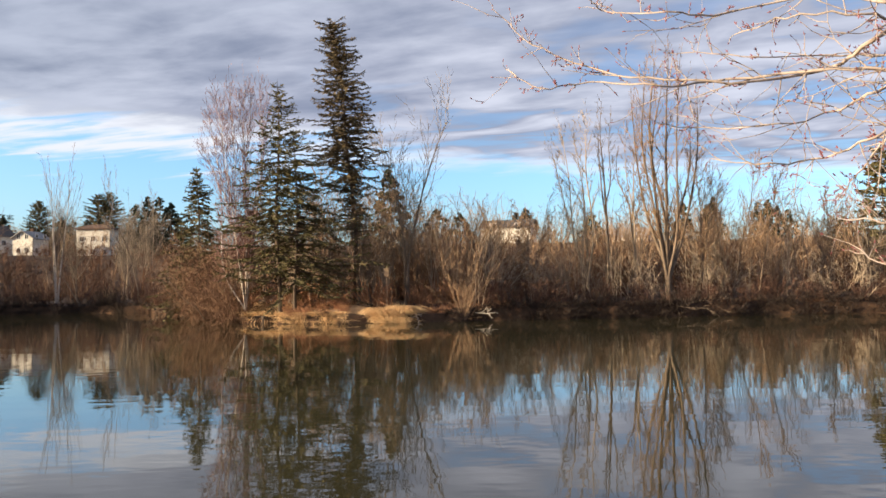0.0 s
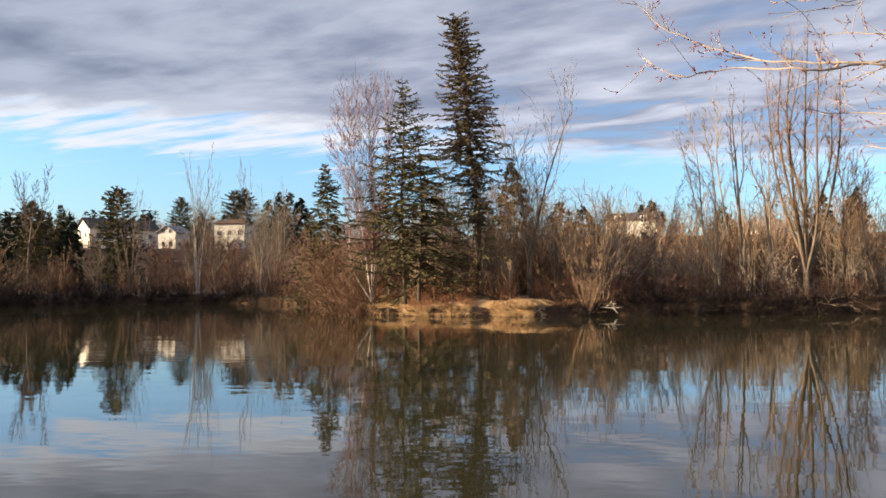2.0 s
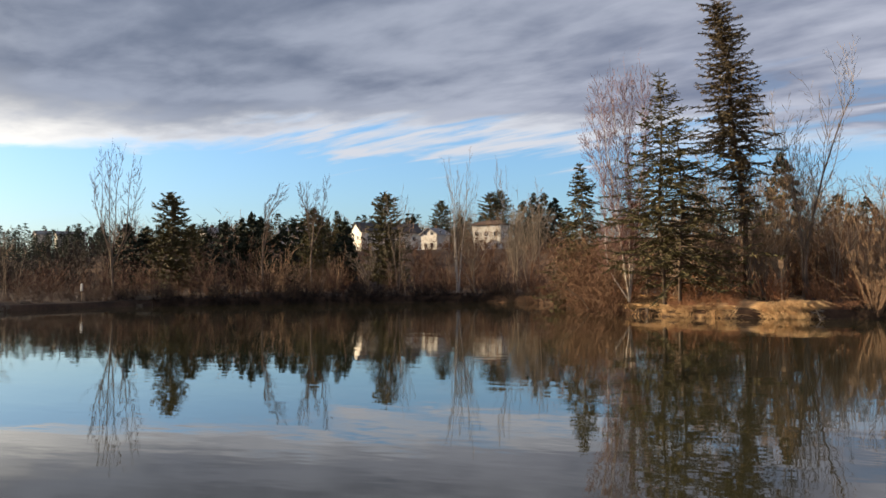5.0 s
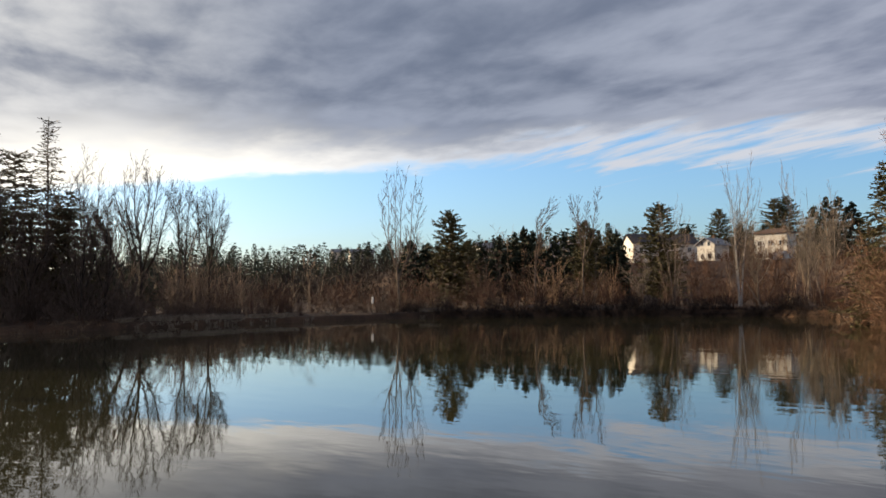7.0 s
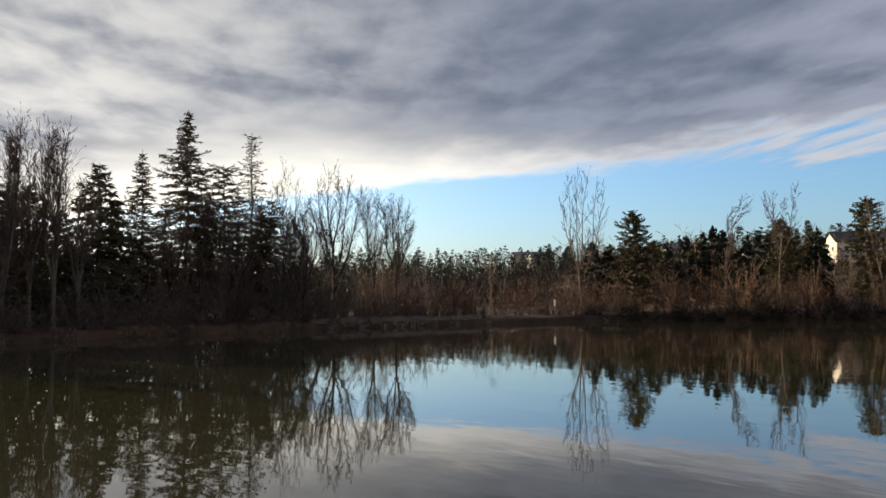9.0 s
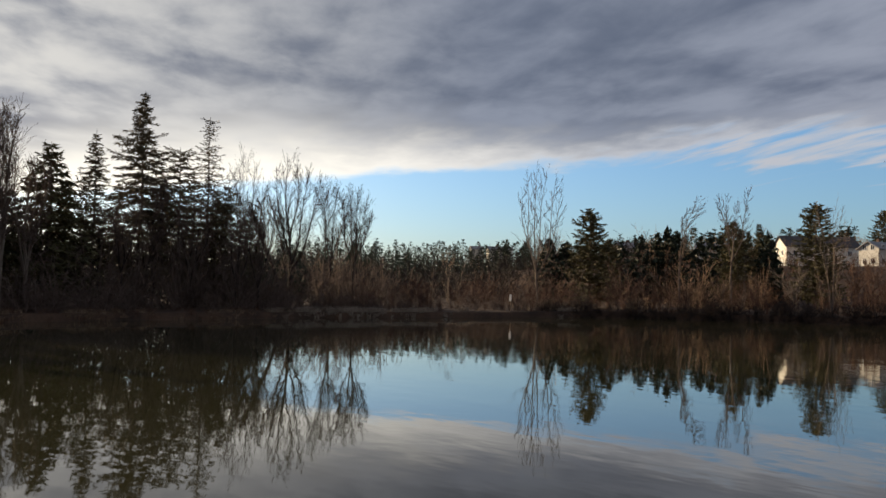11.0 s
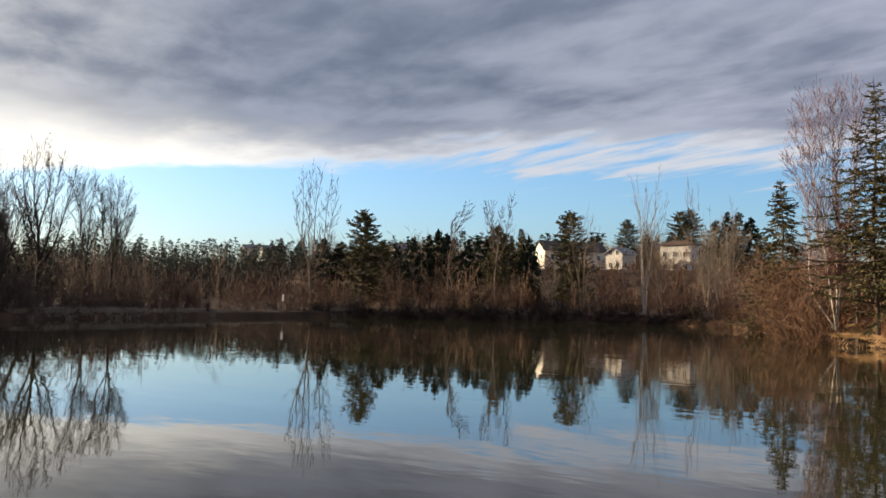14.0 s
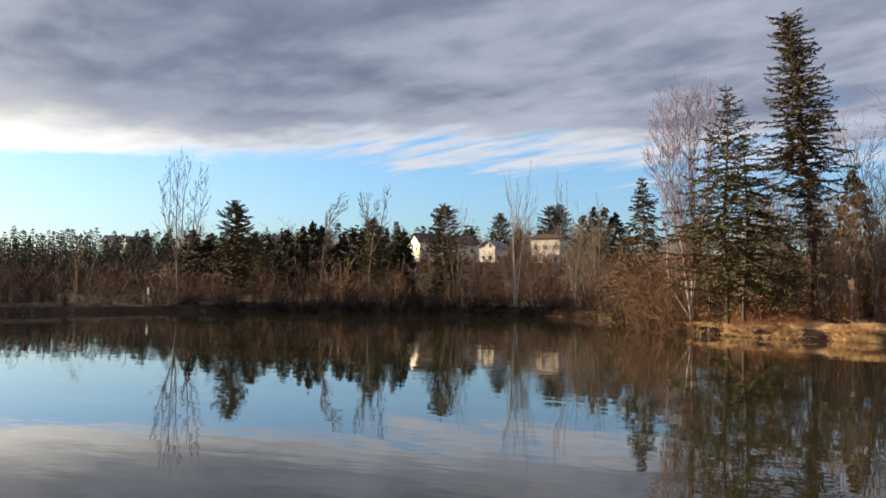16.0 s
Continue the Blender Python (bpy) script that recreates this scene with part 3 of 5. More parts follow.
    for i in range(24):
        az = rng.uniform(-4.4, 1.4)
        el = rng.uniform(2.0, 7.4) * (1 - 0.09 * abs(az + 1.5))
        tops.append((heading(az) * (d + rng.uniform(-0.3, 2.5)) + Vector((0, 0, top_z(d, el))), rng.uniform(0.014, 0.024)))
    bare_tree("fan-shaped bare willow bush with thin orange-brown stems", b, tops, dict(BUSHY, wobble=(0.07, 0.12, 0.15), kids=(1.2, 0.8), ratio=(0.42, 0.45), angle=((12, 36), (20, 45))), TWIG_TAN, TWIG_TAN, 8, 0.006, "", "willow_bush", "bush")
    for az, d, el, w, n, seed in ((15.9, 56, 5.8, 2.2, 34, 31), (14.6, 51.2, 3.8, 1.6, 20, 32), (16.9, 62, 4.8, 2.0, 26, 33)):
        b = spot(az, d)
        tops = []
        for i in range(n):
            a = rng.uniform(-w, w)
            tops.append((heading(az + a) * (d + rng.uniform(-1.5, 1.5)) + Vector((0, 0, top_z(d, el * rng.uniform(0.2, 1.0) * (1 - 0.12 * abs(a)) - 0.6))), rng.uniform(0.015, 0.035)))
        bare_tree("dense rounded bare bush overhanging the water", b, tops, dict(BUSHY, wobble=(0.14, 0.2, 0.2), angle=((20, 65), (25, 70))), TWIG_ORANGE, TWIG_ORANGE, seed, 0.007, "bushes on the bank", "bare_bush", "bush")
    # stand of slender trunks behind the spruces
    k = 0
    for az, d, el in ((8.6, 55, 6.5), (7.4, 57, 7.0), (5.2, 54, 6.2), (4.4, 56, 8.3), (3.6, 55, 8.0), (3.2, 58, 7.2), (1.8, 56, 6.2), (0.6, 57, 5.8), (9.4, 58, 8.2), (-0.8, 60, 5.5), (12.2, 57, 8.0), (6.6, 60, 8.6),
                       (5.9, 50.6, 5.6), (6.9, 51, 5.0), (4.9, 51, 6.4), (8.0, 51.5, 6.2), (2.2, 59, 7.6), (4.0, 60, 8.4), (5.4, 61, 8.2), (7.8, 62, 8.8), (-2.6, 57, 6.4), (-3.6, 59, 5.6), (10.4, 54, 6.8), (1.2, 61, 6.8)):
        b = spot(az, d)
        tops = [(heading(az + rng.uniform(-0.9, 0.9)) * d + Vector((0, 0, top_z(d, el * rng.uniform(0.75, 1.0)))), rng.uniform(0.05, 0.085)) for _ in range(3)]
        bare_tree("slender bare tree with brown twigs in the thicket", b, tops, dict(UPRIGHT, pieces=(9, 5, 3), kids=(1.8, 1.6)), BARK_GREY, TWIG_TAN, 40 + k, 0.009)
        k += 1


build_point()


# ---- bare trees of the bank to the right of the point, and along the far shore
def build_bank_trees():
    rng = random.Random(21)
    def vase(az, d, fork, tops, r, label, seed, bark=BARK_GREY, twig=TWIG_TAN, **o):
        vase_tree(label, spot(az, d), polar(fork[0], fork[1], d), [polar(a, el, d + rng.uniform(-1.4, 1.4)) for a, el in tops], r, bark, twig, seed, **o)
    vase(-10.1, 54, (-10.0, 0.6), ((-8.0, 9.8), (-8.7, 11.0), (-9.6, 10.2), (-9.2, 7.6), (-10.5, 11.6)), 0.13, "pale bare willow with thin arching limbs", 301, TWIG_PALE, TWIG_PALE, per=1.7, reach=0.15, bow=0.24, wind=(-0.35, 0, -0.3))
    vase(-11.3, 54, (-11.3, 6.0), ((-11.2, 12.4), (-11.8, 11.4), (-10.9, 10.4)), 0.10, "straight slim bare tree beside a willow", 302, BARK_GREY, TWIG_GREY, per=1.0, reach=0.15)
    vase(-13.2, 55, (-13.0, 4.0), ((-12.1, 8.8), (-12.7, 10.2), (-13.5, 9.8), (-14.0, 8.0)), 0.11, "slim bare tree with a forked crown", 303, TWIG_PALE, TWIG_TAN, per=1.2, reach=0.2)
    vase(-15.3, 53, (-15.3, 0.8), ((-13.2, 12.2), (-14.1, 13.6), (-14.8, 14.6), (-15.2, 13.0), (-15.7, 14.8), (-16.4, 14.2), (-17.5, 12.2), (-17.0, 10.2)), 0.24, "large grey bare tree with several heavy upright stems", 304, BARK_GREY, TWIG_TAN, per=1.7, reach=0.16, bow=0.20)
    rows = [(-17.6, 54, ((-17.9, 8.2, .06), (-17.0, 7.4, .05)), WISPY, "slim bare tree with a forked crown"),
            (-19.4, 56, ((-19.9, 7.6, .06), (-18.8, 6.2, .05)), WISPY, "slim bare tree with a forked crown"),
            (-21.0, 56, ((-21.2, 7.6, .06),), WISPY, "single tall bare sapling in the brush"),
            (-6.0, 58, ((-6.5, 6.0, .06), (-5.2, 5.6, .06), (-7.0, 5.2, .05)), UPRIGHT, "small round-crowned bare tree in the brush"),
            (-25.5, 60, ((-26.3, 5.6, .06), (-25.0, 5.2, .06), (-24.4, 4.6, .05)), UPRIGHT, "small round-crowned bare tree in the brush")]
    for i, (az, d, tops, o, label) in enumerate(rows):
        b = spot(az, d)
        bare_tree(label, b, [(heading(a) * d + Vector((0, 0, top_z(d, el))), r) for a, el, r in tops], o, BARK_GREY, TWIG_TAN, 60 + i, 0.012)
    feather = dict(SPRIG, angle=((8, 26), (12, 30)), wobble=(0.04, 0.05, 0.08))
    vase(48.1, 83, (48.3, 2.2), ((49.3, 7.0), (48.9, 8.2), (48.3, 8.5), (47.6, 8.4), (47.0, 8.0), (46.6, 7.2)), 0.12, "leaning bare birch with a feathery upright crown", 311, BARK_GREY, TWIG_GROVE, thin=0.010, per=0.9, reach=0.20, bow=0.30, sprig=feather)
    vase(38.6, 86, (38.6, 3.2), ((38.3, 6.2), (38.0, 6.6), (37.7, 6.3)), 0.10, "thin bare tree with a wind-bent top", 312, BARK_GREY, TWIG_GROVE, thin=0.010, per=1.2, reach=0.22, bow=0.05, wind=(0.75, 0.2, -0.15), sprig=feather)
    vase(35.3, 90, (35.2, 3.8), ((36.1, 6.7), (35.7, 6.5), (35.0, 6.3), (34.3, 6.8)), 0.11, "bare tree with a forked spreading top", 313, BARK_GREY, TWIG_GROVE, thin=0.010, per=1.3, reach=0.24, bow=0.22, sprig=feather)
    # grove trees seen against the light: their silhouette darkness is in the colour
    vase(65.3, 70, (65.3, 2.4), ((66.4, 8.1), (65.7, 8.5), (65.0, 8.4), (64.2, 8.0), (63.4, 7.4), (66.9, 6.6)), 0.19, "bare tree coloured as a silhouette with upswept forked limbs", 314, TWIG_SHADED, TWIG_SHADED, thin=0.009, per=2.2, reach=0.24, bow=0.24)
    vase(65.6, 69.4, (66.8, 2.6), ((68.4, 6.0), (69.0, 6.4), (68.0, 5.4)), 0.17, "silhouette-coloured bare tree trunk leaning over the brush", 315, TWIG_SHADED, TWIG_SHADED, thin=0.009, per=2.2, reach=0.26, bow=0.0)
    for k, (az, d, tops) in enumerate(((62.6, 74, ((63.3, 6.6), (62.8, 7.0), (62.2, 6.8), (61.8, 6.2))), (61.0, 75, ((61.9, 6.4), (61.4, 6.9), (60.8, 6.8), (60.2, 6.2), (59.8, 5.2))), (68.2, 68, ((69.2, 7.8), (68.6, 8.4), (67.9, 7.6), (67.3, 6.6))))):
        vase(az, d, (az, 2.2), tops, 0.12, "bare tree with a fine rounded crown", 316 + k, TWIG_SHADED, TWIG_SHADED, thin=0.007, per=2.7, reach=0.28, bow=0.24)
    # bark of these is also near-black in place of backlit shade
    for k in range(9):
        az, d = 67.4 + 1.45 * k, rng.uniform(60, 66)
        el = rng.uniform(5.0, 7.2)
        vase(az, d, (az, 1.0), [(az + rng.uniform(-1.1, 1.1), el * rng.uniform(0.75, 1.0)) for _ in range(5)], 0.10, "thin bare tree between the dark spruces", 330 + k, TWIG_SHADED, TWIG_GROVE, thin=0.008, per=2.0, reach=0.26, bow=0.15)
    rows = [(25.2, 86, ((25.1, 7.0, .09), (24.8, 7.2, .09), (25.4, 6.3, .08)), PLUME, "pale slender bare birches close together"),
            (24.0, 87, ((23.8, 4.9, .08), (24.5, 4.0, .06)), WISPY, "slim bare tree with a forked crown"),
            (20.3, 84, ((20.8, 7.4, .08), (20.0, 5.0, .06)), PLUME, "thin bare tree with a long curved tip"),
            (29.4, 87, ((29.9, 5.0, .08), (28.9, 5.6, .08), (28.6, 4.2, .06)), PLUME, "slim bare tree with a forked crown"),
            (31.4, 88, ((31.6, 2.6, .06), (31.9, 2.2, .06)), WISPY, "slim bare tree with a forked crown"),
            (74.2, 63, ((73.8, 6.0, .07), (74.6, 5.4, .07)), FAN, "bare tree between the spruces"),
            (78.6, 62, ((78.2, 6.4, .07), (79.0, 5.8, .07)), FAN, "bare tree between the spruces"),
            ]
    for k, (az, d, el, n) in enumerate(((81.6, 55, 8.6, 6), (83.0, 52, 11.0, 7), (84.4, 52, 10.4, 7), (85.9, 50, 11.4, 7), (87.6, 50, 11.0, 7))):
        vase(az, d, (az, 1.5), [(az + rng.uniform(-1.3, 1.3), el * rng.uniform(0.8, 1.0)) for _ in range(n)], 0.15, "tall bare tree with fine brown twigs in the grove", 350 + k, BARK_GREY, TWIG_GROVE, thin=0.008, per=2.2, reach=0.18, bow=0.16)
    # the last two rows, in the grove, get backlit shade through their colour
    for i, (az, d, tops, o, label) in enumerate(rows):
        b = spot(az, d)
        bare_tree(label, b, [(heading(a) * d + Vector((0, 0, top_z(d, el))), r) for a, el, r in tops], o, BARK_PALE if i == 0 else TWIG_SHADED if i > 4 else BARK_GREY, TWIG_SHADED if i > 4 else TWIG_GREY, 90 + i, 0.012)
    # small bare trees scattered through the brush on the right-hand bank
    for i in range(26):
        az, d = -1.5 - 32 * (i + rng.random()) / 26, rng.uniform(57, 84)
        el = rng.uniform(3.4, 5.4)
        b = spot(az, d)
        tops = [(heading(az + rng.uniform(-1.3, 1.3)) * (d + rng.uniform(-1, 1)) + Vector((0, 0, top_z(d, el * rng.uniform(0.7, 1.0)))), rng.uniform(0.04, 0.08)) for _ in range(3)]
        bare_tree("small crooked bare tree in the brush", b, tops, dict(UPRIGHT, pieces=(8, 5, 2), kids=(1.9, 1.5)), BARK_GREY, TWIG_TAN, 160 + i, 0.011)
    # pale saplings on the slope before the houses
    for i in range(8):
        az, d = rng.choice((rng.uniform(19.0, 21.4), rng.uniform(24.0, 25.4))), rng.uniform(92, 118)
        el = rng.uniform(4.2, 6.0)
        b = spot(az, d)
        bare_tree("pale bare saplings on the slope", b, [(heading(az + rng.uniform(-.5, .5)) * d + Vector((0, 0, top_z(d, el * rng.uniform(.8, 1)))), .07) for _ in range(2)],
                  WISPY, TWIG_PALE, TWIG_GREY, 130 + i, 0.013, "saplings on the slope")


build_bank_trees()


# ---- conifers of the far shore, the grove and the hillside
def build_conifers():
    rng = random.Random(31)
    def one(az, d, el, wide, label, needle=NEEDLE_FAR, bare=0.1, dense=0.7, gap=0.42, fat=0.07, hs=(0.0, 0.3, 0.7, 1.0), shape=(0.9, 1.0, 0.6, 0.06), droop=0.3, rise=0.0, ragged=0.35, steps=4, spray=0.55, per=6):
        b = spot(az, d)
        h = max(top_z(d, el) - b.z, 2.5)
        rows = conifer_rows(rng, h, (hs, [wide * s for s in shape]), bare=bare, gap=gap, per=per, droop=droop, spray=spray, dense=dense, fat=fat, rise=rise, ragged=ragged, steps=steps)
        conifer(label, b, rows, needle)
    # dark grove: open spruces with drooping tufts, sky between the boughs
    def feathery(az, d, el, wide, label, dense=0.62, shape=(0.9, 1.0, 0.62, 0.05), bare=0.16):
        one(az, d, el, wide, label, NEEDLE_OLD, bare, dense * 3.4, 0.24, 0.019, shape=shape, droop=0.45, rise=0.24, ragged=0.55, spray=0.42, per=7)
    feathery(75.1, 64, 12.7, 2.8, "tall dark spruce with drooping tufted boughs", 1.1)
    feathery(77.9, 62, 10.0, 1.5, "slim dark spruce in the grove", 0.9)
    feathery(72.7, 64, 9.3, 1.9, "thin-topped dark spruce in the grove", 0.7, (0.9, 1.0, 0.85, 0.5))
    feathery(70.9, 66, 11.4, 1.6, "sparse half-dead spruce with bare upper boughs", 0.22, (1.0, 1.0, 0.7, 0.25))
    feathery(69.6, 65, 7.0, 1.9, "small dark spruce in the grove", 0.9)
    feathery(73.8, 68, 7.4, 1.8, "dark spruce in the grove", 0.5)
    feathery(71.8, 67, 7.8, 1.7, "dark spruce in the grove", 0.5)
    feathery(76.5, 67, 6.8, 1.6, "dark spruce in the grove", 0.5)
    feathery(70.3, 68, 6.8, 1.8, "dark spruce in the grove", 0.6)
    feathery(79.6, 64, 6.6, 1.9, "dark spruce in the grove", 0.6)
    one(80.5, 60, 9.0, 3.0, "broad dense dark spruce in the grove", NEEDLE, 0.04, 2.8, 0.24, 0.028, droop=0.4, rise=0.1, ragged=0.45)
    for az, d, el, w in ((68.3, 66, 4.8, 1.5), (82.8, 60, 6.0, 2.2), (84.6, 58, 7.4, 2.6)):
        one(az, d, el, w, "dark spruce in the grove", NEEDLE, 0.05, 1.6, 0.30, 0.028, rise=0.1)
    one(88.0, 52, 11.0, 3.0, "tall dark spruce with drooping tufted boughs", NEEDLE, 0.05, 1.8, 0.30, 0.030)
    # far shore: full spruces with upswept boughs
    def plump(az, d, el, wide, label, hs=(0.0, 0.3, 0.6, 0.82, 0.94, 1.0), shape=(0.9, 1.0, 0.90, 0.68, 0.34, 0.08), bare=0.08):
        one(az, d, el, wide, label, NEEDLE, bare, 2.0, 0.30, 0.042, hs=hs, shape=shape, droop=0.12, rise=0.22, ragged=0.5, spray=0.5, per=7)
    plump(44.6, 92, 6.0, 2.35, "full dark spruce standing alone behind the brush")
    plump(30.2, 104, 6.05, 2.7, "full dark spruce in front of a house", shape=(1.0, 1.0, 0.86, 0.64, 0.45, 0.2))
    plump(35.2, 108, 5.2, 2.2, "dark spruce among the brush")
    plump(33.6, 122, 5.0, 1.8, "dark spruce beside a house", shape=(1.0, 0.9, 0.6, 0.3, 0.15, 0.05))
    plump(34.3, 126, 4.5, 1.7, "dark spruce beside a house", shape=(1.0, 0.9, 0.6, 0.3, 0.15, 0.05))
    plump(43.4, 100, 4.0, 1.9, "dark spruce among the brush", shape=(1.0, 1.0, 0.9, 0.7, 0.4, 0.1))
    plump(26.3, 216, 5.75, 4.0, "dark spruce behind a small house", shape=(1.0, 1.0, 0.8, 0.5, 0.25, 0.05))
    plump(22.9, 222, 6.2, 4.4, "dark spruce behind a house", shape=(1.0, 1.0, 0.9, 0.66, 0.35, 0.1))
    plump(22.2, 224, 6.4, 4.4, "dark spruce behind a house", shape=(1.0, 1.0, 0.9, 0.6, 0.3, 0.05))
    for az, d, el, w in ((32.9, 118, 3.9, 2.0), (39.4, 120, 4.9, 2.0), (36.6, 130, 4.4, 2.0), (40.1, 122, 4.4, 2.0), (38.8, 125, 4.6, 1.8), 
                         (34.9, 114, 4.4, 1.9), (36.0, 116, 4.3, 1.9), (37.4, 118, 4.2, 1.9), (33.1, 116, 4.6, 1.9), (41.2, 120, 4.2, 2.0), (28.7, 214, 4.6, 3.0), (25.0, 216, 4.7, 3.0), (42.4, 132, 3.7, 2.3), (46.2, 126, 3.8, 2.2), (47.4, 126, 4.0, 2.3), (28.3, 215, 4.7, 2.5), 
                         (19.8, 150, 6.2, 2.3), (19.1, 152, 6.2, 2.4), (18.4, 150, 5.8, 2.2), (20.6, 150, 5.7, 2.2),
                         (-18.4, 150, 5.7, 2.0), (-18.0, 155, 5.1, 1.8), (-21.2, 155, 5.2, 1.7), (-21.8, 155, 5.3, 1.8), (-22.4, 158, 4.9, 1.7), (-23.0, 162, 4.6, 1.8), (-16.5, 150, 5.4, 1.8),
                         (-26.2, 130, 4.0, 2.0), (-10.4, 130, 4.7, 2.0), (-5.8, 165, 5.4, 2.1), (-5.2, 165, 5.0, 2.0), (-1.2, 130, 5.1, 2.2), (0.4, 125, 5.4, 2.4), (3.6, 70, 8.1, 2.3)):
        one(az, d, el, w, "dark spruce on the wooded slope", NEEDLE_FAR, 0.02, 0.7, 0.42, 0.20, steps=2)
    one(-28.4, 78, 7.9, 2.3, "grey-green pine with open upturned boughs", NEEDLE, 0.12, 1.3, 0.42, 0.06, shape=(0.7, 1.0, 0.8, 0.35), rise=0.3)


build_conifers()


def placed(kinds, spots, rng, sizes):
    """Copies of small plants as one set of rows, each turned, scaled and set down."""
    out = []
    for (x, y, z), s in zip(spots, sizes):
        k = kinds[rng.randrange(len(kinds))]
        a = rng.random() * 6.283
        c, n = math.cos(a) * s, math.sin(a) * s
        m = k.copy()
        for i in (0, 3):
            m[:, i], m[:, i + 1] = k[:, i] * c - k[:, i + 1] * n + x, k[:, i] * n + k[:, i + 1] * c + y
            m[:, i + 2] = k[:, i + 2] * s + z
        m[:, 6:] = np.maximum(k[:, 6:] * min(s, 1.3), 0.006)
        out.append(m)
    return np.concatenate(out)


def shrub_kind(seed, stems, height, spread, o, thin):
    rng = random.Random(seed)
    rows = []
    for _ in range(stems):
        a = rng.random() * 6.283
        tilt = rng.random() * spread
        d = Vector((math.cos(a) * tilt, math.sin(a) * tilt, 1)).normalized()
        grow(rng, rows, rows, Vector((rng.gauss(0, .12), rng.gauss(0, .12), -0.1)), d, height * rng.uniform(0.55, 1.0), 0.03, 0, o, thin)
    return np.array(rows)


SHRUB = dict(pieces=(4, 2, 1), wobble=(0.12, 0.18, 0.18), up=(0.03, 0.03, 0.02), start=(0.18, 0.2), kids=(1.5, 0.7), angle=((22, 62), (30, 70)), ratio=(0.45, 0.5), split=3)
WAND = dict(pieces=(4, 2), wobble=(0.05, 0.08), up=(0.05, 0.08), start=(0.3,), kids=(0.9,), angle=((12, 32),), ratio=(0.4,), split=3)


def brush(name, label, mat, kinds, count, az_range, depth, size, seed, far=1.0, fine=False):
    rng = random.Random(seed)
    spots, sizes = [], []
    for _ in range(count):
        az = rng.uniform(*az_range)
        t = rng.random() ** far
        d = float(shore(az)) + depth[0] + (depth[1] - depth[0]) * t
        s = spot(az, d)
        spots.append((s.x, s.y, s.z))
        sizes.append(rng.uniform(*size) * (1 + 0.25 * math.sin(az * 1.3 + seed)))
    rows = placed(kinds, spots, rng, sizes)
    v, q = sprays(rows, 1.25) if fine else twig_mesh(rows, 0.0135)
    tagged(mesh_object(name, v, q, mat), label, "brush", kind="stuff")


def build_brush():
    tall = [shrub_kind(200 + i, 7, 4.2, 1.05, dict(SHRUB, up=(0.09, 0.05, 0.02)), 0.011) for i in range(6)]
    low = [shrub_kind(220 + i, 6, 2.2, 1.1, SHRUB, 0.010) for i in range(5)]
    wands = [shrub_kind(240 + i, 16, 2.6, 0.45, WAND, 0.010) for i in range(5)]
    away = [shrub_kind(260 + i, 6, 4.4, 0.7, dict(SHRUB, pieces=(3, 2), kids=(1.3,)), 0.015) for i in range(6)]
    stout = [shrub_kind(280 + i, 3, 5.6, 0.3, dict(SHRUB, pieces=(5, 3, 1), wobble=(0.06, 0.12, 0.15), kids=(1.4, 0.6)), 0.014) for i in range(5)]
    dome = [shrub_kind(400 + i, 10, 4.6, 1.5, dict(pieces=(5, 3, 2), wobble=(0.09, 0.12, 0.15), up=(0.07, 0.05, 0.03), start=(0.15, 0.15), kids=(1.5, 0.55), angle=((18, 48), (20, 55)), ratio=(0.42, 0.5), split=3), 0.013) for i in range(5)]
    wide = [shrub_kind(420 + i, 8, 4.8, 1.3, dict(SHRUB, pieces=(4, 2), wobble=(0.08, 0.12), up=(0.06, 0.04), kids=(1.7,)), 0.022) for i in range(5)]
    brush("brush", "bare rusty brown brush along the far shore", TWIG_BROWN, dome, 32, (19, 47), (4, 20), (0.5, 1.15), 1)
    brush("brush", "rounded tan willow brush on the far shore", TWIG_TAN, dome, 12, (33, 42), (6, 22), (0.6, 1.15), 21)
    # shade over this stretch of shore is put into the twig colour
    brush("brush", "reddish alder brush darkened as shade along the far shore", TWIG_RUST, dome, 62, (19, 63), (2.5, 16), (0.35, 0.95), 22)
    brush("brush", "reddish upright willow wands along the far shore", TWIG_RUST, wands, 50, (19.5, 60), (1.0, 7), (0.35, 0.95), 2)
    brush("brush", "bare brown brush on the slope below the houses", TWIG_BROWN, wide, 190, (17, 58), (24, 80), (0.5, 1.0), 3, fine=True)
    brush("brush", "dark bare brush before the far woods", TWIG_SHADED, wide, 150, (40, 66), (45, 120), (1.0, 1.7), 23, fine=True)
    brush("brush", "bare brown brush along the bank", TWIG_BROWN, dome, 55, (-34, 1), (4, 26), (0.6, 1.3), 4)
    brush("brush", "rounded tan bare brush along the bank", TWIG_ORANGE, dome, 34, (-34, 1), (5, 26), (0.7, 1.45), 24)
    brush("brush", "crooked pale twigs standing out of the brush", TWIG_PALE, [shrub_kind(440 + i, 5, 4.2, 0.9, dict(SHRUB, wobble=(0.16, 0.2, 0.2), pieces=(6, 3, 1), kids=(1.2, 0.6)), 0.014) for i in range(4)], 55, (-35, 0), (3, 16), (0.6, 1.2), 25)
    brush("brush", "grey upright saplings standing in the brush", BARK_GREY, stout, 30, (-36, 2), (3, 26), (0.7, 1.3), 12)
    lank = [shrub_kind(480 + i, 3, 5.4, 0.20, dict(SHRUB, pieces=(7, 3), wobble=(0.05, 0.10), kids=(0.8,), ratio=(0.3,), angle=((16, 45),)), 0.014) for i in range(5)]
    brush("brush", "thin pale upright stems in front of the brush", TWIG_PALE, lank, 60, (-34, -2), (1.5, 14), (0.5, 1.15), 31)
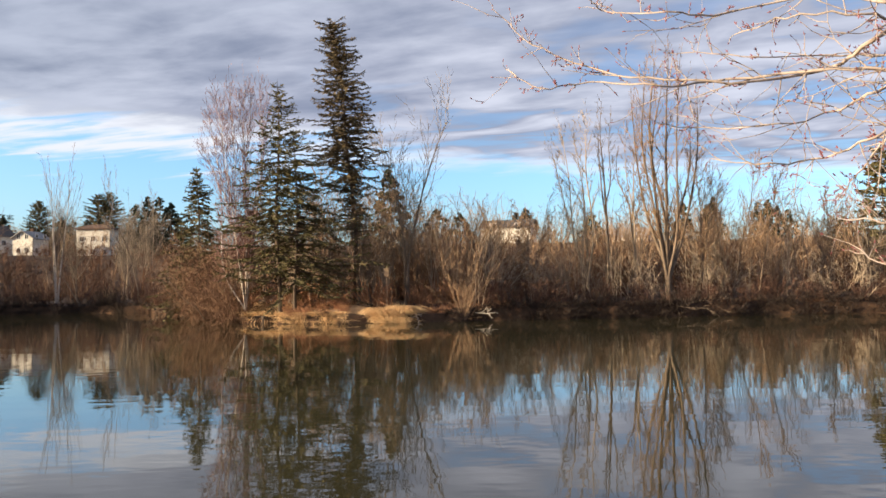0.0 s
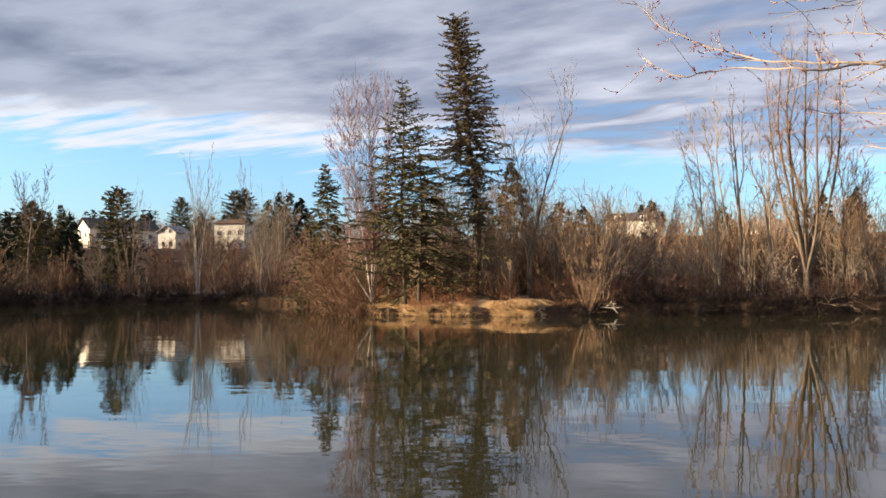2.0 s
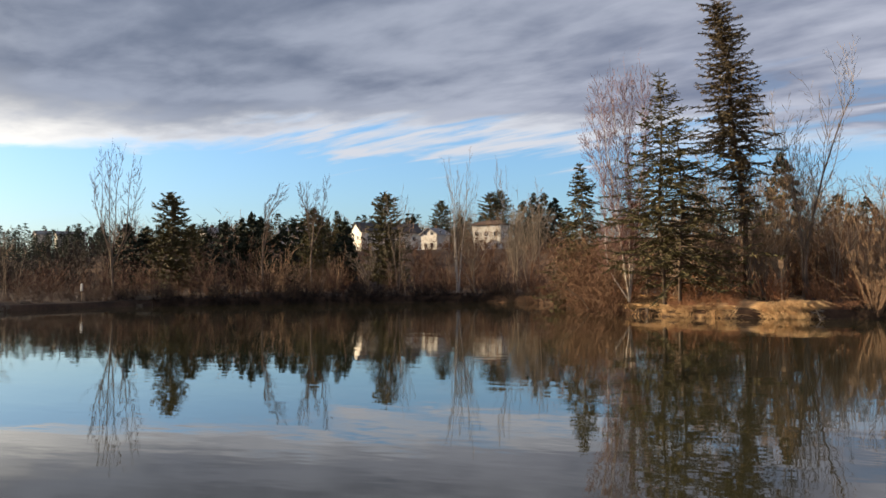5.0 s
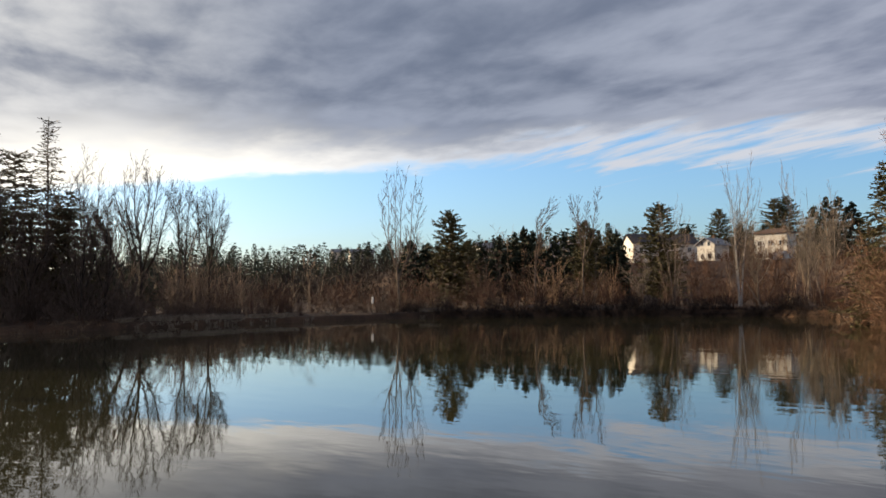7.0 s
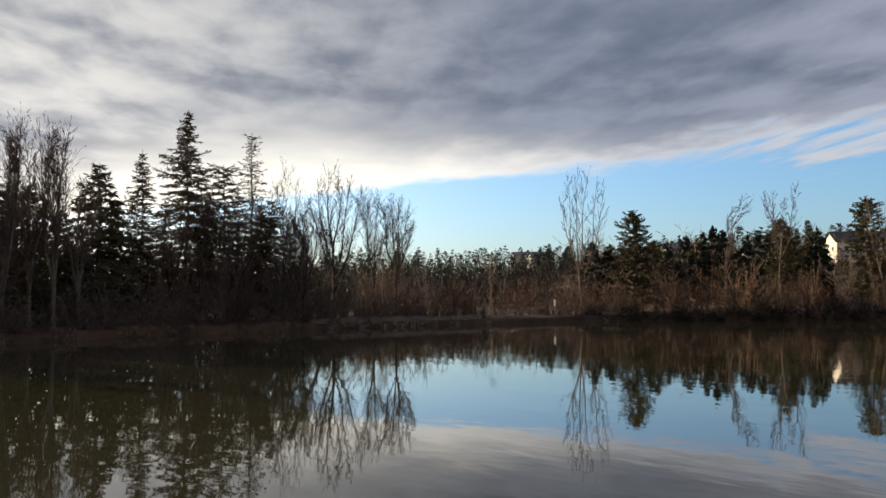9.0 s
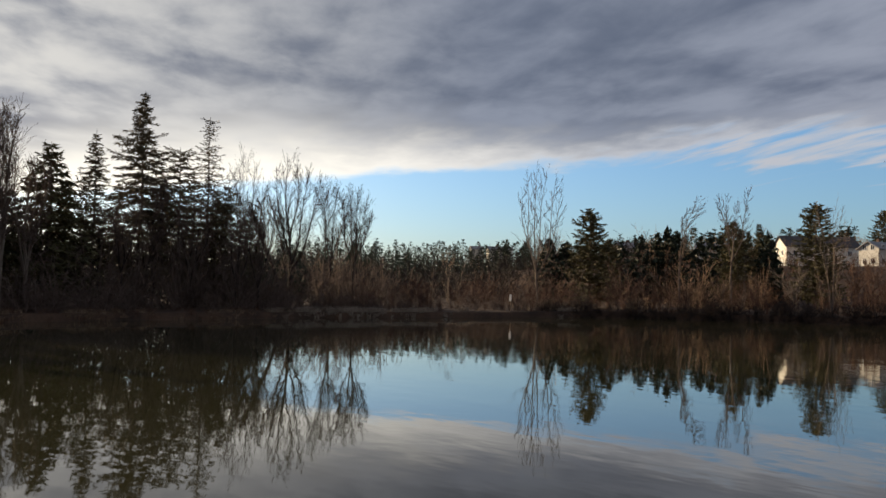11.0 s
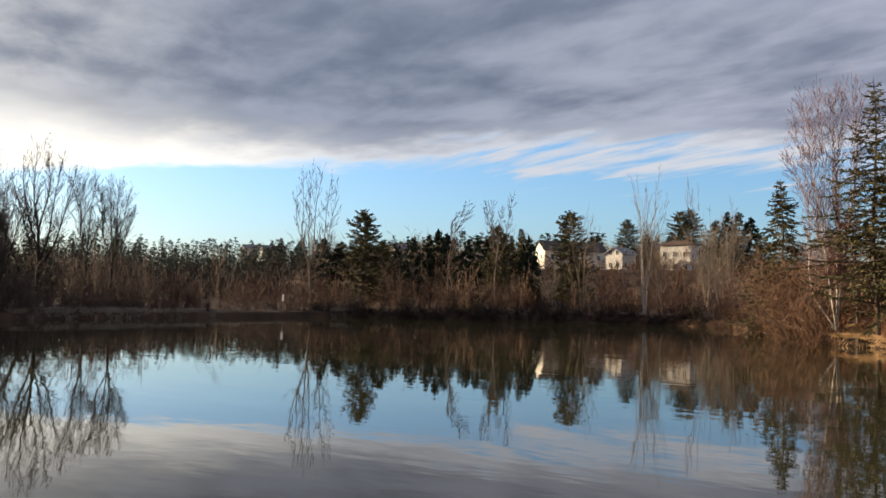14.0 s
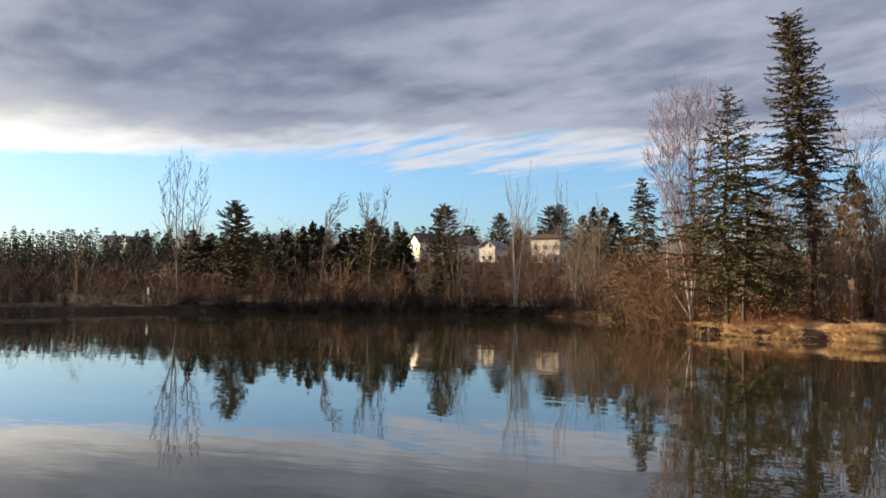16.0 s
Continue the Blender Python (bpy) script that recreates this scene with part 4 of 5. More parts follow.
    brush("brush", "thin pale upright stems along the far shore", TWIG_TAN, lank, 50, (18.5, 48), (2, 24), (0.4, 1.0), 32)
    brush("brush", "grey upright saplings standing in the brush", BARK_GREY, stout, 22, (19, 62), (2, 30), (0.5, 1.1), 13)
    brush("brush", "bare brush close below the houses", TWIG_BROWN, wide, 60, (18.5, 35), (52, 84), (0.5, 0.8), 14, fine=True)
    brush("brush", "low tangled brown brush at the water's edge", TWIG_RUST, low, 110, (-33, -2), (0.6, 4.0), (0.5, 1.1), 5)
    # the black shadow line under the far bank, painted by this brush's colour
    brush("brush", "low brush coloured as shade overhanging the far bank", TWIG_SHADED, low, 240, (15.8, 48), (-0.4, 2.5), (0.45, 0.95), 11)
    brush("brush", "low brown brush behind the pale grass of the far bank", TWIG_GROVE, low, 150, (46, 64), (1.6, 6.0), (0.35, 0.8), 33)
    # bank-foot shadow, again put into the colour of the brush
    brush("brush", "low shade-coloured brush at the foot of the bank", TWIG_SHADED, low, 110, (-33, -3), (-0.2, 1.2), (0.3, 0.65), 34)
    brush("brush", "tan bare brush on the rising slope", TWIG_TAN, away, 260, (-34, 1), (22, 75), (1.0, 2.0), 6, fine=True)
    brush("brush", "brown brush behind the grassy point", TWIG_ORANGE, dome, 64, (-4, 17), (9, 30), (0.9, 1.5), 7)
    brush("brush", "low red-brown undergrowth on the grassy point", REED, low, 80, (-5, 14), (2.6, 7.5), (0.4, 1.05), 27)
    brush("brush", "tan upright stems behind the grassy point", TWIG_PALE, [shrub_kind(460 + i, 5, 5.2, 0.22, dict(SHRUB, pieces=(6, 2), wobble=(0.06, 0.12), kids=(1.2,), angle=((14, 40),)), 0.015) for i in range(4)], 60, (-4, 15), (6, 18), (0.6, 1.15), 26)
    brush("brush", "brown bare brush below the grove", TWIG_GROVE, dome, 90, (58, 92), (2.0, 14), (0.6, 1.4), 8)
    brush("brush", "low brown brush at the foot of the grove", TWIG_GROVE, low, 150, (60, 92), (0.8, 4.0), (0.6, 1.15), 9)
    brush("brush", "tangled low brush leaning over the water", TWIG_BROWN, low, 80, (13.4, 20), (-0.6, 4), (0.6, 1.1), 10)


build_brush()


def build_far_woods():
    rng = random.Random(51)
    kinds = []
    for i in range(5):
        tr, li, ne = conifer_rows(random.Random(300 + i), 10.5, ((0.0, 0.4, 0.8, 1.0), (2.6, 2.2, 1.0, 0.1)), bare=0.02, gap=0.60, per=6, spray=0.8, dense=0.28, fat=0.10, ragged=0.45, steps=2)
        kinds.append(np.array(ne + tr))
    slim = []
    for i in range(5):
        tr, li, ne = conifer_rows(random.Random(340 + i), 10.5, ((0.0, 0.4, 0.8, 1.0), (2.4, 2.0, 0.9, 0.1)), bare=0.1, gap=0.5, per=6, spray=0.7, dense=0.25, fat=0.10, ragged=0.4, steps=2)
        slim.append(np.array(ne + tr + li[::2]))
    spots, sizes = [], []
    for i in range(560):
        az = rng.uniform(38, 68) if i % 6 < 5 else rng.uniform(-42, 100)
        d = rng.uniform(175, 320) if az > 38 else rng.uniform(230, 420)
        s = spot(az, d)
        spots.append((s.x, s.y, s.z))
        sizes.append(rng.uniform(0.50, 1.04) * (d / 270 if az > 38 else 1.15))
    v, q = sprays(placed(kinds, spots, rng, sizes))
    tagged(mesh_object("far_woods", v, q, NEEDLE_FAR), "distant dark conifer woods on the low hill", "woods", kind="stuff")
    bare = [shrub_kind(320 + i, 7, 9.0, 0.4, SHRUB, 0.03) for i in range(4)]
    spots, sizes = [], []
    for i in range(80):
        az = rng.uniform(-40, 70)
        d = rng.uniform(140, 240)
        s = spot(az, d)
        spots.append((s.x, s.y, s.z))
        sizes.append(rng.uniform(0.6, 1.05))
    v, q = prisms(placed(bare, spots, rng, sizes), 3)
    tagged(mesh_object("far_brush", v, q, TWIG_TAN), "distant bare tan trees among the houses", "woods", kind="stuff")
    # woods and bare trees behind the houses, brush below them
    for name, label, mat, kind, n, far, peak in (("far_woods", "dark conifers behind the houses", NEEDLE_FAR, kinds, 70, (232, 300), (3.9, 4.9)), ("far_brush", "distant bare trees behind the houses", TWIG_TAN, bare, 150, (228, 290), (3.7, 4.7)),
                                                ("far_brush", "bare brown brush below the houses", TWIG_BROWN, bare, 130, (150, 176), (2.7, 3.5))):
        spots, sizes = [], []
        for i in range(n):
            az, d = rng.uniform(17, 42), rng.uniform(*far)
            if peak[0] < 3 and 19.5 < az < 23.8:
                continue
            s = spot(az, d)
            spots.append((s.x, s.y, s.z))
            sizes.append((top_z(d, rng.uniform(*peak)) - s.z) / (10.5 if kind is kinds else 8.6))
        v, q = sprays(placed(kind, spots, rng, sizes), 1.7 if kind is kinds else 1.25)
        tagged(mesh_object(name, v, q, mat), label, "woods", kind="stuff")
    # the woods run on behind the grove and round the end of the pond
    spots, sizes = [], []
    for i in range(170):
        az = rng.uniform(64, 97)
        d = float(shore(az)) + rng.uniform(10, 70)
        s = spot(az, d)
        peak = 3.3 if 67 < az < 80 else 2.9 if az < 68 else 4.8 if az < 84 else 7.5
        spots.append((s.x, s.y, s.z))
        sizes.append(rng.uniform(0.6, 1.0) * (top_z(d, peak) - s.z) / 10.5)
    v, q = sprays(placed(slim + kinds * 4, spots, rng, sizes))
    tagged(mesh_object("dark_woods", v, q, NEEDLE_FAR), "dark conifer woods behind the grove", "woods", kind="stuff")


build_far_woods()


# ------------------------------------------------------------------ houses on the slope
def box(bm, x0, x1, y0, y1, z0, z1):
    vs = [bm.verts.new(p) for p in ((x0, y0, z0), (x1, y0, z0), (x1, y1, z0), (x0, y1, z0), (x0, y0, z1), (x1, y0, z1), (x1, y1, z1), (x0, y1, z1))]
    for f in ((3, 2, 1, 0), (4, 5, 6, 7), (0, 1, 5, 4), (1, 2, 6, 5), (2, 3, 7, 6), (3, 0, 4, 7)):
        bm.faces.new([vs[i] for i in f])


def house(label, az, d, turn, wide, deep, eaves, ridge, wall, roof, floors=2, hip=False, windows=3, lift=0.0):
    """wide runs along the ridge; turn: degrees from facing the pond."""
    s = spot(az, d, lift)
    t = thing("house", label, "house", "houses on the slope", s)
    t.rotation_euler = (0, 0, radians(az + turn))
    w, h = wide / 2, deep / 2
    bm = bmesh.new()
    lo = [bm.verts.new(p) for p in ((-w, -h, -2), (w, -h, -2), (w, h, -2), (-w, h, -2))]
    hi = [bm.verts.new(p) for p in ((-w, -h, eaves), (w, -h, eaves), (w, h, eaves), (-w, h, eaves))]
    for i in range(4):
        j = (i + 1) % 4
        if not hip and i in (1, 3):
            g = bm.verts.new((w if i == 1 else -w, 0, ridge - 0.12))
            bm.faces.new((lo[i], lo[j], hi[j], g, hi[i]))
        else:
            bm.faces.new((lo[i], lo[j], hi[j], hi[i]))
    bm.faces.new(lo[::-1])
    part("wall", bm, wall, t)
    o = 0.45
    bm = bmesh.new()
    cut = h * 0.9 if hip else -o
    drop = (ridge - eaves) * o / h
    for k in (0.0, 0.16):
        pts = [(-w - o, -h - o, eaves - drop + k), (w + o, -h - o, eaves - drop + k), (w + o, h + o, eaves - drop + k), (-w - o, h + o, eaves - drop + k), (-w + cut, 0, ridge + k), (w - cut, 0, ridge + k)]
        vs = [bm.verts.new(p) for p in pts]
        for f in ((0, 1, 5, 4), (2, 3, 4, 5), (1, 2, 5), (3, 0, 4)):
            if hip or len(f) == 4:
                bm.faces.new([vs[i] for i in f])
    bm.verts.ensure_lookup_table()
    for a, b in ((0, 1), (1, 2), (2, 3), (3, 0)) if hip else ((0, 1), (2, 3), (1, 5), (5, 2), (3, 4), (4, 0)):
        bm.faces.new([bm.verts[i] for i in (a, b, b + 6, a + 6)])
    part("roof", bm, roof, t)
    def opening(name, cx, cz, ww, hh, face):
        bm = bmesh.new()
        def place(u0, u1, z0, z1, p0, p1):
            if face == "front":
                box(bm, u0, u1, -h - p1, -h - p0, z0, z1)
            elif face == "left":
                box(bm, -w - p1, -w - p0, u0, u1, z0, z1)
            else:
                box(bm, w + p0, w + p1, u0, u1, z0, z1)
        f = 0.09
        place(cx - ww / 2 - f, cx + ww / 2 + f, cz + hh / 2, cz + hh / 2 + f, 0.0, 0.07)
        place(cx - ww / 2 - f, cx + ww / 2 + f, cz - hh / 2 - f, cz - hh / 2, 0.0, 0.07)
        place(cx - ww / 2 - f, cx - ww / 2, cz - hh / 2, cz + hh / 2, 0.0, 0.07)
        place(cx + ww / 2, cx + ww / 2 + f, cz - hh / 2, cz + hh / 2, 0.0, 0.07)
        place(cx - 0.03, cx + 0.03, cz - hh / 2, cz + hh / 2, 0.01, 0.05)
        fr = part(name, bm, TRIM_WHITE, t, "white framed window")
        bm = bmesh.new()
        place(cx - ww / 2, cx + ww / 2, cz - hh / 2, cz + hh / 2, 0.0, 0.025)
        part("pane", bm, GLASS_DARK, fr)
    for fl in range(floors):
        z = 1.5 + fl * 2.7
        for i in range(windows):
            opening("window", -w + wide * (i + 0.5) / windows, z, 0.9, 1.0, "front")
        for face in ("left", "right"):
            opening("window", -h * 0.4, z, 0.75, 0.95, face)
            opening("window", h * 0.4, z, 0.75, 0.95, face)
    bm = bmesh.new()
    box(bm, w * 0.4, w * 0.4 + 0.7, 0.3, 0.9, eaves, ridge + 0.8)
    part("chimney", bm, ROOF_BROWN, t, "short brick chimney")
    return t


def build_houses():
    def rise(az, d, el):
        return top_z(d, el) - spot(az, d).z
    house("cream house with a gable towards the pond and long dark roof", 30.2, 205, 26, 16.5, 6.4, rise(30.2, 205, 3.52), rise(30.2, 205, 4.14), WALL_CREAM, ROOF_DARK, windows=4)
    house("white house with a low brown roof and light upper storey", 22.9, 186, -24, 7.0, 4.4, rise(22.9, 186, 4.0), rise(22.9, 186, 4.26), WALL_WHITE, ROOF_BROWN, hip=True)
    house("small white house with a gable towards the pond", 26.75, 182, 56, 5.2, 4.2, rise(26.75, 182, 3.36), rise(26.75, 182, 3.76), WALL_WHITE, ROOF_GREY, windows=2)
    house("white house with a dark roof behind the brush", -4.7, 140, -12, 8.4, 6.0, 4.2, 5.4, WALL_WHITE, ROOF_DARK, windows=2, lift=-1.1)
    house("pale house with a grey roof behind bare trees", -12.6, 140, -15, 8.5, 7.0, 2.8, 4.3, WALL_WHITE, ROOF_GREY, floors=1, windows=3, lift=-1.9)
    house("low pale house with a light grey roof", 36.6, 190, 5, 6.0, 5.0, rise(36.6, 190, 3.3), rise(36.6, 190, 3.75), WALL_WHITE, ROOF_GREY, floors=1, windows=3, lift=0.0)
    house("small white house at the edge of the woods", 42.2, 190, 30, 3.6, 3.0, rise(42.2, 190, 3.45), rise(42.2, 190, 3.75), WALL_WHITE, ROOF_GREY, floors=1, windows=2, lift=0.0)
    for az, d in ((51.2, 322), (52.4, 330), (50.4, 326)):
        house("tiny far white house on the wooded hill", az, d, 15, 5.0, 4.0, rise(az, d, 3.2), rise(az, d, 3.4), WALL_WHITE, ROOF_GREY, windows=2)


build_houses()


# ------------------------------------------------------------------ the maple whose limbs hang in from the near bank
def build_maple():
    rng = random.Random(77)
    foot = spot(-56, 6.7)
    t = thing("maple_tree", "leafless maple with yellowish limbs and red buds overhanging the pond", "tree", at=foot)
    F = np.array(foot)
    fork = foot + Vector((-0.1, 0.1, 2.2))
    crown = foot + Vector((0.0, 0.2, 5.8))
    pts = curve_points([foot - Vector((0, 0, 0.3)), foot + Vector((-0.05, 0.05, 1.0)), fork, foot + Vector((-0.1, 0.15, 4.0)), crown], 6)
    v, q = tubes([(pts - F, np.linspace(0.21, 0.05, len(pts)))], 10)
    mesh_object("trunk", v, q, LIMB, t, smooth=True)
    limbs = [  # bearing and rise of each limb's bends, its girth, where it leaves the trunk
        (((-40, 14.0), (-29.1, 14.6), (-26, 13.6), (-24.1, 12.5), (-19.4, 12.1), (-13.3, 12.8), (-9.4, 13.8), (-6.1, 15.3), (-3.7, 17.5)), 0.018, 3.3, 5.9),
        (((-40, 11.0), (-29, 11.7), (-24.1, 12.3), (-17.1, 12.3), (-14, 12.2), (-9.6, 12.8), (-6.5, 12.5), (-4.4, 13.8)), 0.015, 2.9, 5.7),
        (((-40, 15.0), (-29.1, 15.3), (-26.9, 15.6), (-23.8, 16.7), (-18.2, 16.2), (-14.6, 16.5), (-10.9, 17.0), (-9.8, 17.8)), 0.015, 3.6, 5.6),
        (((-40, 15.5), (-29.1, 16.3), (-24.3, 17.5), (-17.3, 18.2), (-12, 19.0)), 0.015, 3.8, 5.3),
        (((-40, 12.0), (-29, 11.3), (-25.9, 10.7), (-24.2, 10.0), (-21.1, 9.4), (-16.3, 9.6), (-14, 10.0)), 0.014, 2.7, 6.2),
        (((-40, 10.5), (-28.9, 9.4), (-25.8, 8.1), (-22.9, 7.2), (-20.2, 7.1), (-17, 7.5)), 0.014, 2.5, 5.5),
        (((-40, 11.0), (-28.4, 9.7), (-26.7, 8.3), (-25.8, 7.0), (-25, 6.0), (-24.3, 4.8)), 0.014, 2.6, 5.8),
        (((-40, 2.0), (-28.7, 2.9), (-26.1, 3.3), (-24, 3.6)), 0.013, 1.9, 5.4),
        (((-40, 12.5), (-29, 12.7), (-23.9, 13.3), (-20.1, 13.5), (-15.5, 14.3)), 0.013, 3.1, 6.1),
        (((-40, 18.0), (-29, 18.2), (-24, 18.8), (-19, 20.2)), 0.013, 4.1, 5.8),
        (((-40, -2.0), (-28.6, 0.2), (-26.5, 0.8), (-25, 1.6)), 0.010, 1.6, 5.6),
        (((-38, 13.0), (-29, 14.0), (-25.5, 15.2), (-21.5, 15.4), (-18.5, 14.9)), 0.016, 3.3, 5.4)]
    twigs, buds = [], []

    def sprig(p, d, ln, r, deep):
        n = 4
        for i in range(n):
            d = (d + jitter(rng, 0.2) + Vector((0, 0, 0.06))).normalized()
            q = p + d * ln / n
            twigs.append((*p, *q, r * (1 - 0.15 * i), r * (1 - 0.15 * (i + 1))))
            if deep and rng.random() < 0.55:
                sprig(q, branch_off(rng, d, radians(rng.uniform(30, 60))), ln * rng.uniform(0.3, 0.55), r * 0.75, False)
            if rng.random() < 0.5:
                e = branch_off(rng, d, radians(50))
                buds.append((*q, *(q + e * 0.007), 0.0026, 0.0030))
                buds.append((*(q + e * 0.007), *(q + e * 0.016), 0.0030, 0.001))
            p = q
        buds.append((*p, *(p + d * 0.010), 0.0028, 0.0036))
        buds.append((*(p + d * 0.010), *(p + d * 0.022), 0.0036, 0.001))

    for ctrl, girth, leave, dist in limbs:
        root = foot + Vector((-0.1, 0.12, leave))
        pts = [root] + [polar(az, el, dist + 0.25 * math.sin(az)) for az, el in ctrl]
        c = curve_points(pts, 5)
        c[6:] += np.array([[rng.gauss(0, 0.006) for _ in range(3)] for _ in range(len(c) - 6)])
        rad = np.interp(np.linspace(0, 1, len(c)), [0, 0.25, 0.6, 1], [girth * 1.5, girth * 0.88, girth * 0.40, 0.003])
        v, q = tubes([(c - F, rad)], 7)
        mesh_object("limb", v, q, LIMB, t, smooth=True)
        for i in range(7, len(c) - 1):
            d = Vector(c[i + 1] - c[i]).normalized()
            for _ in range(2):
                if rng.random() < 0.6:
                    sprig(Vector(c[i]), branch_off(rng, d, radians(rng.uniform(20, 60))), rng.choice((0.04, 0.05, 0.07, 0.12, 0.2, 0.35, 0.55)) * rng.uniform(0.7, 1.2), min(0.0044, max(0.0028, rad[i] * 0.6)), rng.random() < 0.5)
        sprig(Vector(c[-1]), Vector(c[-1] - c[-2]).normalized(), 0.10, 0.003, False)
    off = np.array([*F, *F, 0, 0])
    v, q = prisms(np.array(twigs) - off, 4)
    tagged(mesh_object("twig", v, q, LIMB, t), kind="stuff")
    v, q = prisms(np.array(buds) - off, 4)
    tagged(mesh_object("bud", v, q, BUD, t, "small dark red bud"), kind="stuff")


build_maple()


# ------------------------------------------------------------------ dry grass on the banks
def grass(label, seed, count, az_range, depth, size, mat=GRASS, flop=0.5, clump=9, blade=0.011, gaps=-0.05, tip=0.45):
    rng = random.Random(seed)
    rows = []
    for _ in range(count // clump):
        az = rng.uniform(*az_range)
        s = rng.uniform(*depth)
        d = float(shore(az)) + s
        if noise.noise(Vector((az * 0.7, s * 0.5, seed * 3.1))) < gaps:
            continue
        base = spot(az, d, -0.03)
        for _ in range(clump):
            p = base + Vector((rng.gauss(0, 0.12), rng.gauss(0, 0.12), 0))
            a = rng.random() * 6.283
            ln = rng.uniform(*size)
            out = Vector((math.cos(a), math.sin(a), 0)) * rng.random() * flop
            m = p + (Vector((0, 0, 0.8)) + out * 0.6) * ln * 0.55
            e = m + (Vector((0, 0, tip)) + out * 1.2) * ln * 0.5
            rows.append((*p, *m, blade, blade * 0.7))
            rows.append((*m, *e, blade * 0.7, 0.002))
    v, q = prisms(rows, 3)
    tagged(mesh_object("grass", v, q, mat), label, "grass", kind="stuff")


def build_grass():
    grass("golden dry grass at the end of the trodden path", 1, 700, (2.4, 4.8), (0.5, 4.0), (0.2, 0.45), flop=0.9)
    grass("short pale dead grass under the birches", 11, 2200, (10.5, 14.2), (0.1, 4.5), (0.15, 0.40), flop=1.2)
    grass("trampled dry grass along the trodden path", 12, 900, (4.4, 10.5), (1.0, 6.5), (0.10, 0.30), flop=1.2)
    grass("long golden grass hanging over the bank", 2, 3400, (2.5, 4.9), (-0.05, 1.4), (0.35, 0.95), flop=1.7, clump=14, blade=0.013, gaps=-1, tip=-0.7)
    grass("long golden grass hanging over the bank", 22, 1800, (2.3, 3.6), (0.2, 1.4), (0.6, 1.15), flop=1.5, clump=14, blade=0.013, gaps=-1, tip=-0.5)
    grass("red-brown dead stalks on the grassy point", 13, 2600, (6.6, 11.6), (0.2, 4.5), (0.30, 0.75), REED, flop=0.8, clump=12)
    grass("red-brown dead stalks along the bank", 14, 1900, (-8.0, 2.2), (0.5, 4.0), (0.30, 0.70), REED, flop=1.0, clump=12)
    grass("tangled dry grass hanging down the bank", 15, 1700, (1.4, 13.4), (-0.1, 0.5), (0.2, 0.5), TWIG_ORANGE, flop=1.7, clump=10)
    grass("golden dry grass at the edge of the bank", 3, 2400, (4.8, 13.6), (-0.05, 0.7), (0.25, 0.6), flop=1.7, clump=12, gaps=-0.35, tip=-0.3)
    grass("dull red-brown dead stalks on the bank", 16, 1500, (-33, -8), (1.0, 4.0), (0.25, 0.6), TWIG_RUST, flop=1.1, clump=12)
    # hanging grass in near-black, standing in for shade on the bank faces
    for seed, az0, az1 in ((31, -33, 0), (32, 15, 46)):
        grass("shade-dark matted grass hanging down the bank", seed, 5200, (az0, az1), (-0.05, 0.5), (0.25, 0.65), TWIG_SHADED, flop=1.8, clump=10, gaps=-1)
    grass("brown dead grass along the bank", 4, 4200, (-32, -1), (0.05, 1.6), (0.2, 0.5), TWIG_BROWN, flop=1.2)
    grass("brown dead grass along the far bank", 5, 3600, (19, 46), (0.2, 2.0), (0.2, 0.55), TWIG_BROWN, flop=1.1)
    grass("pale dead grass tufts on the far bank", 7, 6500, (45, 67), (-0.05, 2.2), (0.3, 0.65), TWIG_PALE, flop=1.3, clump=12, gaps=-0.12, blade=0.018)
    grass("pale dead grass tufts below the grove", 8, 2400, (66, 92), (-0.05, 1.2), (0.25, 0.5), TWIG_TAN, flop=1.3, clump=12)
    grass("brown dead grass below the grove", 6, 3600, (60, 92), (-0.05, 1.8), (0.25, 0.6), TWIG_BROWN, flop=1.1)


build_grass()


# ------------------------------------------------------------------ trodden path on the point
def build_path():
    az = np.linspace(3.8, 10.4, 60)
    k = np.linspace(0, 1, 12)
    a = np.repeat(az[:, None], 12, 1)
    wide = np.sin(np.linspace(0, np.pi, 60)) ** 0.5
    s = 1.3 + 0.2 * np.sin(az * 3.1) + (2.4 + 0.3 * np.sin(az * 2.3)) * wide * k[:, None]
    d = shore(a) + s.T
    z = land(a, d) + 0.015 + 0.01 * np.sin(a * 9 + d * 5)
    v = np.stack([-np.sin(np.radians(a)) * d, np.cos(np.radians(a)) * d, z], -1)
    ob = mesh_object("path", v.reshape(-1, 3), grid(60, 12), DIRT, smooth=True)
    tagged(ob, "bare trodden dirt path on the grassy point", "path", kind="structure")


build_path()


# ------------------------------------------------------------------ driftwood, roots, posts
def fallen(label, az, d, to, seed, r=0.05, mat=None, lift=0.15):
    rng = random.Random(seed)
    rows = []
    p = spot(az, d, lift)
    p.z = max(p.z, 0.12)
    o = dict(pieces=(6, 4, 2), wobble=(0.12, 0.16, 0.2), up=(0.0, 0.03, 0.03), start=(0.2, 0.1), kids=(1.1, 0.8), angle=((25, 60), (25, 60)), ratio=(0.5, 0.5), split=3)
    way = to - p
    grow(rng, rows, rows, p, way.normalized(), way.length, r, 0, o, 0.010)
    t = thing("fallen_branch", label, "branch", "fallen branches at the bank", p)
    v, q = prisms(np.array(rows) - np.array([*p, *p, 0, 0]), 5)
    mesh_object("wood", v, q, mat or BARK_PALE, t, smooth=True)


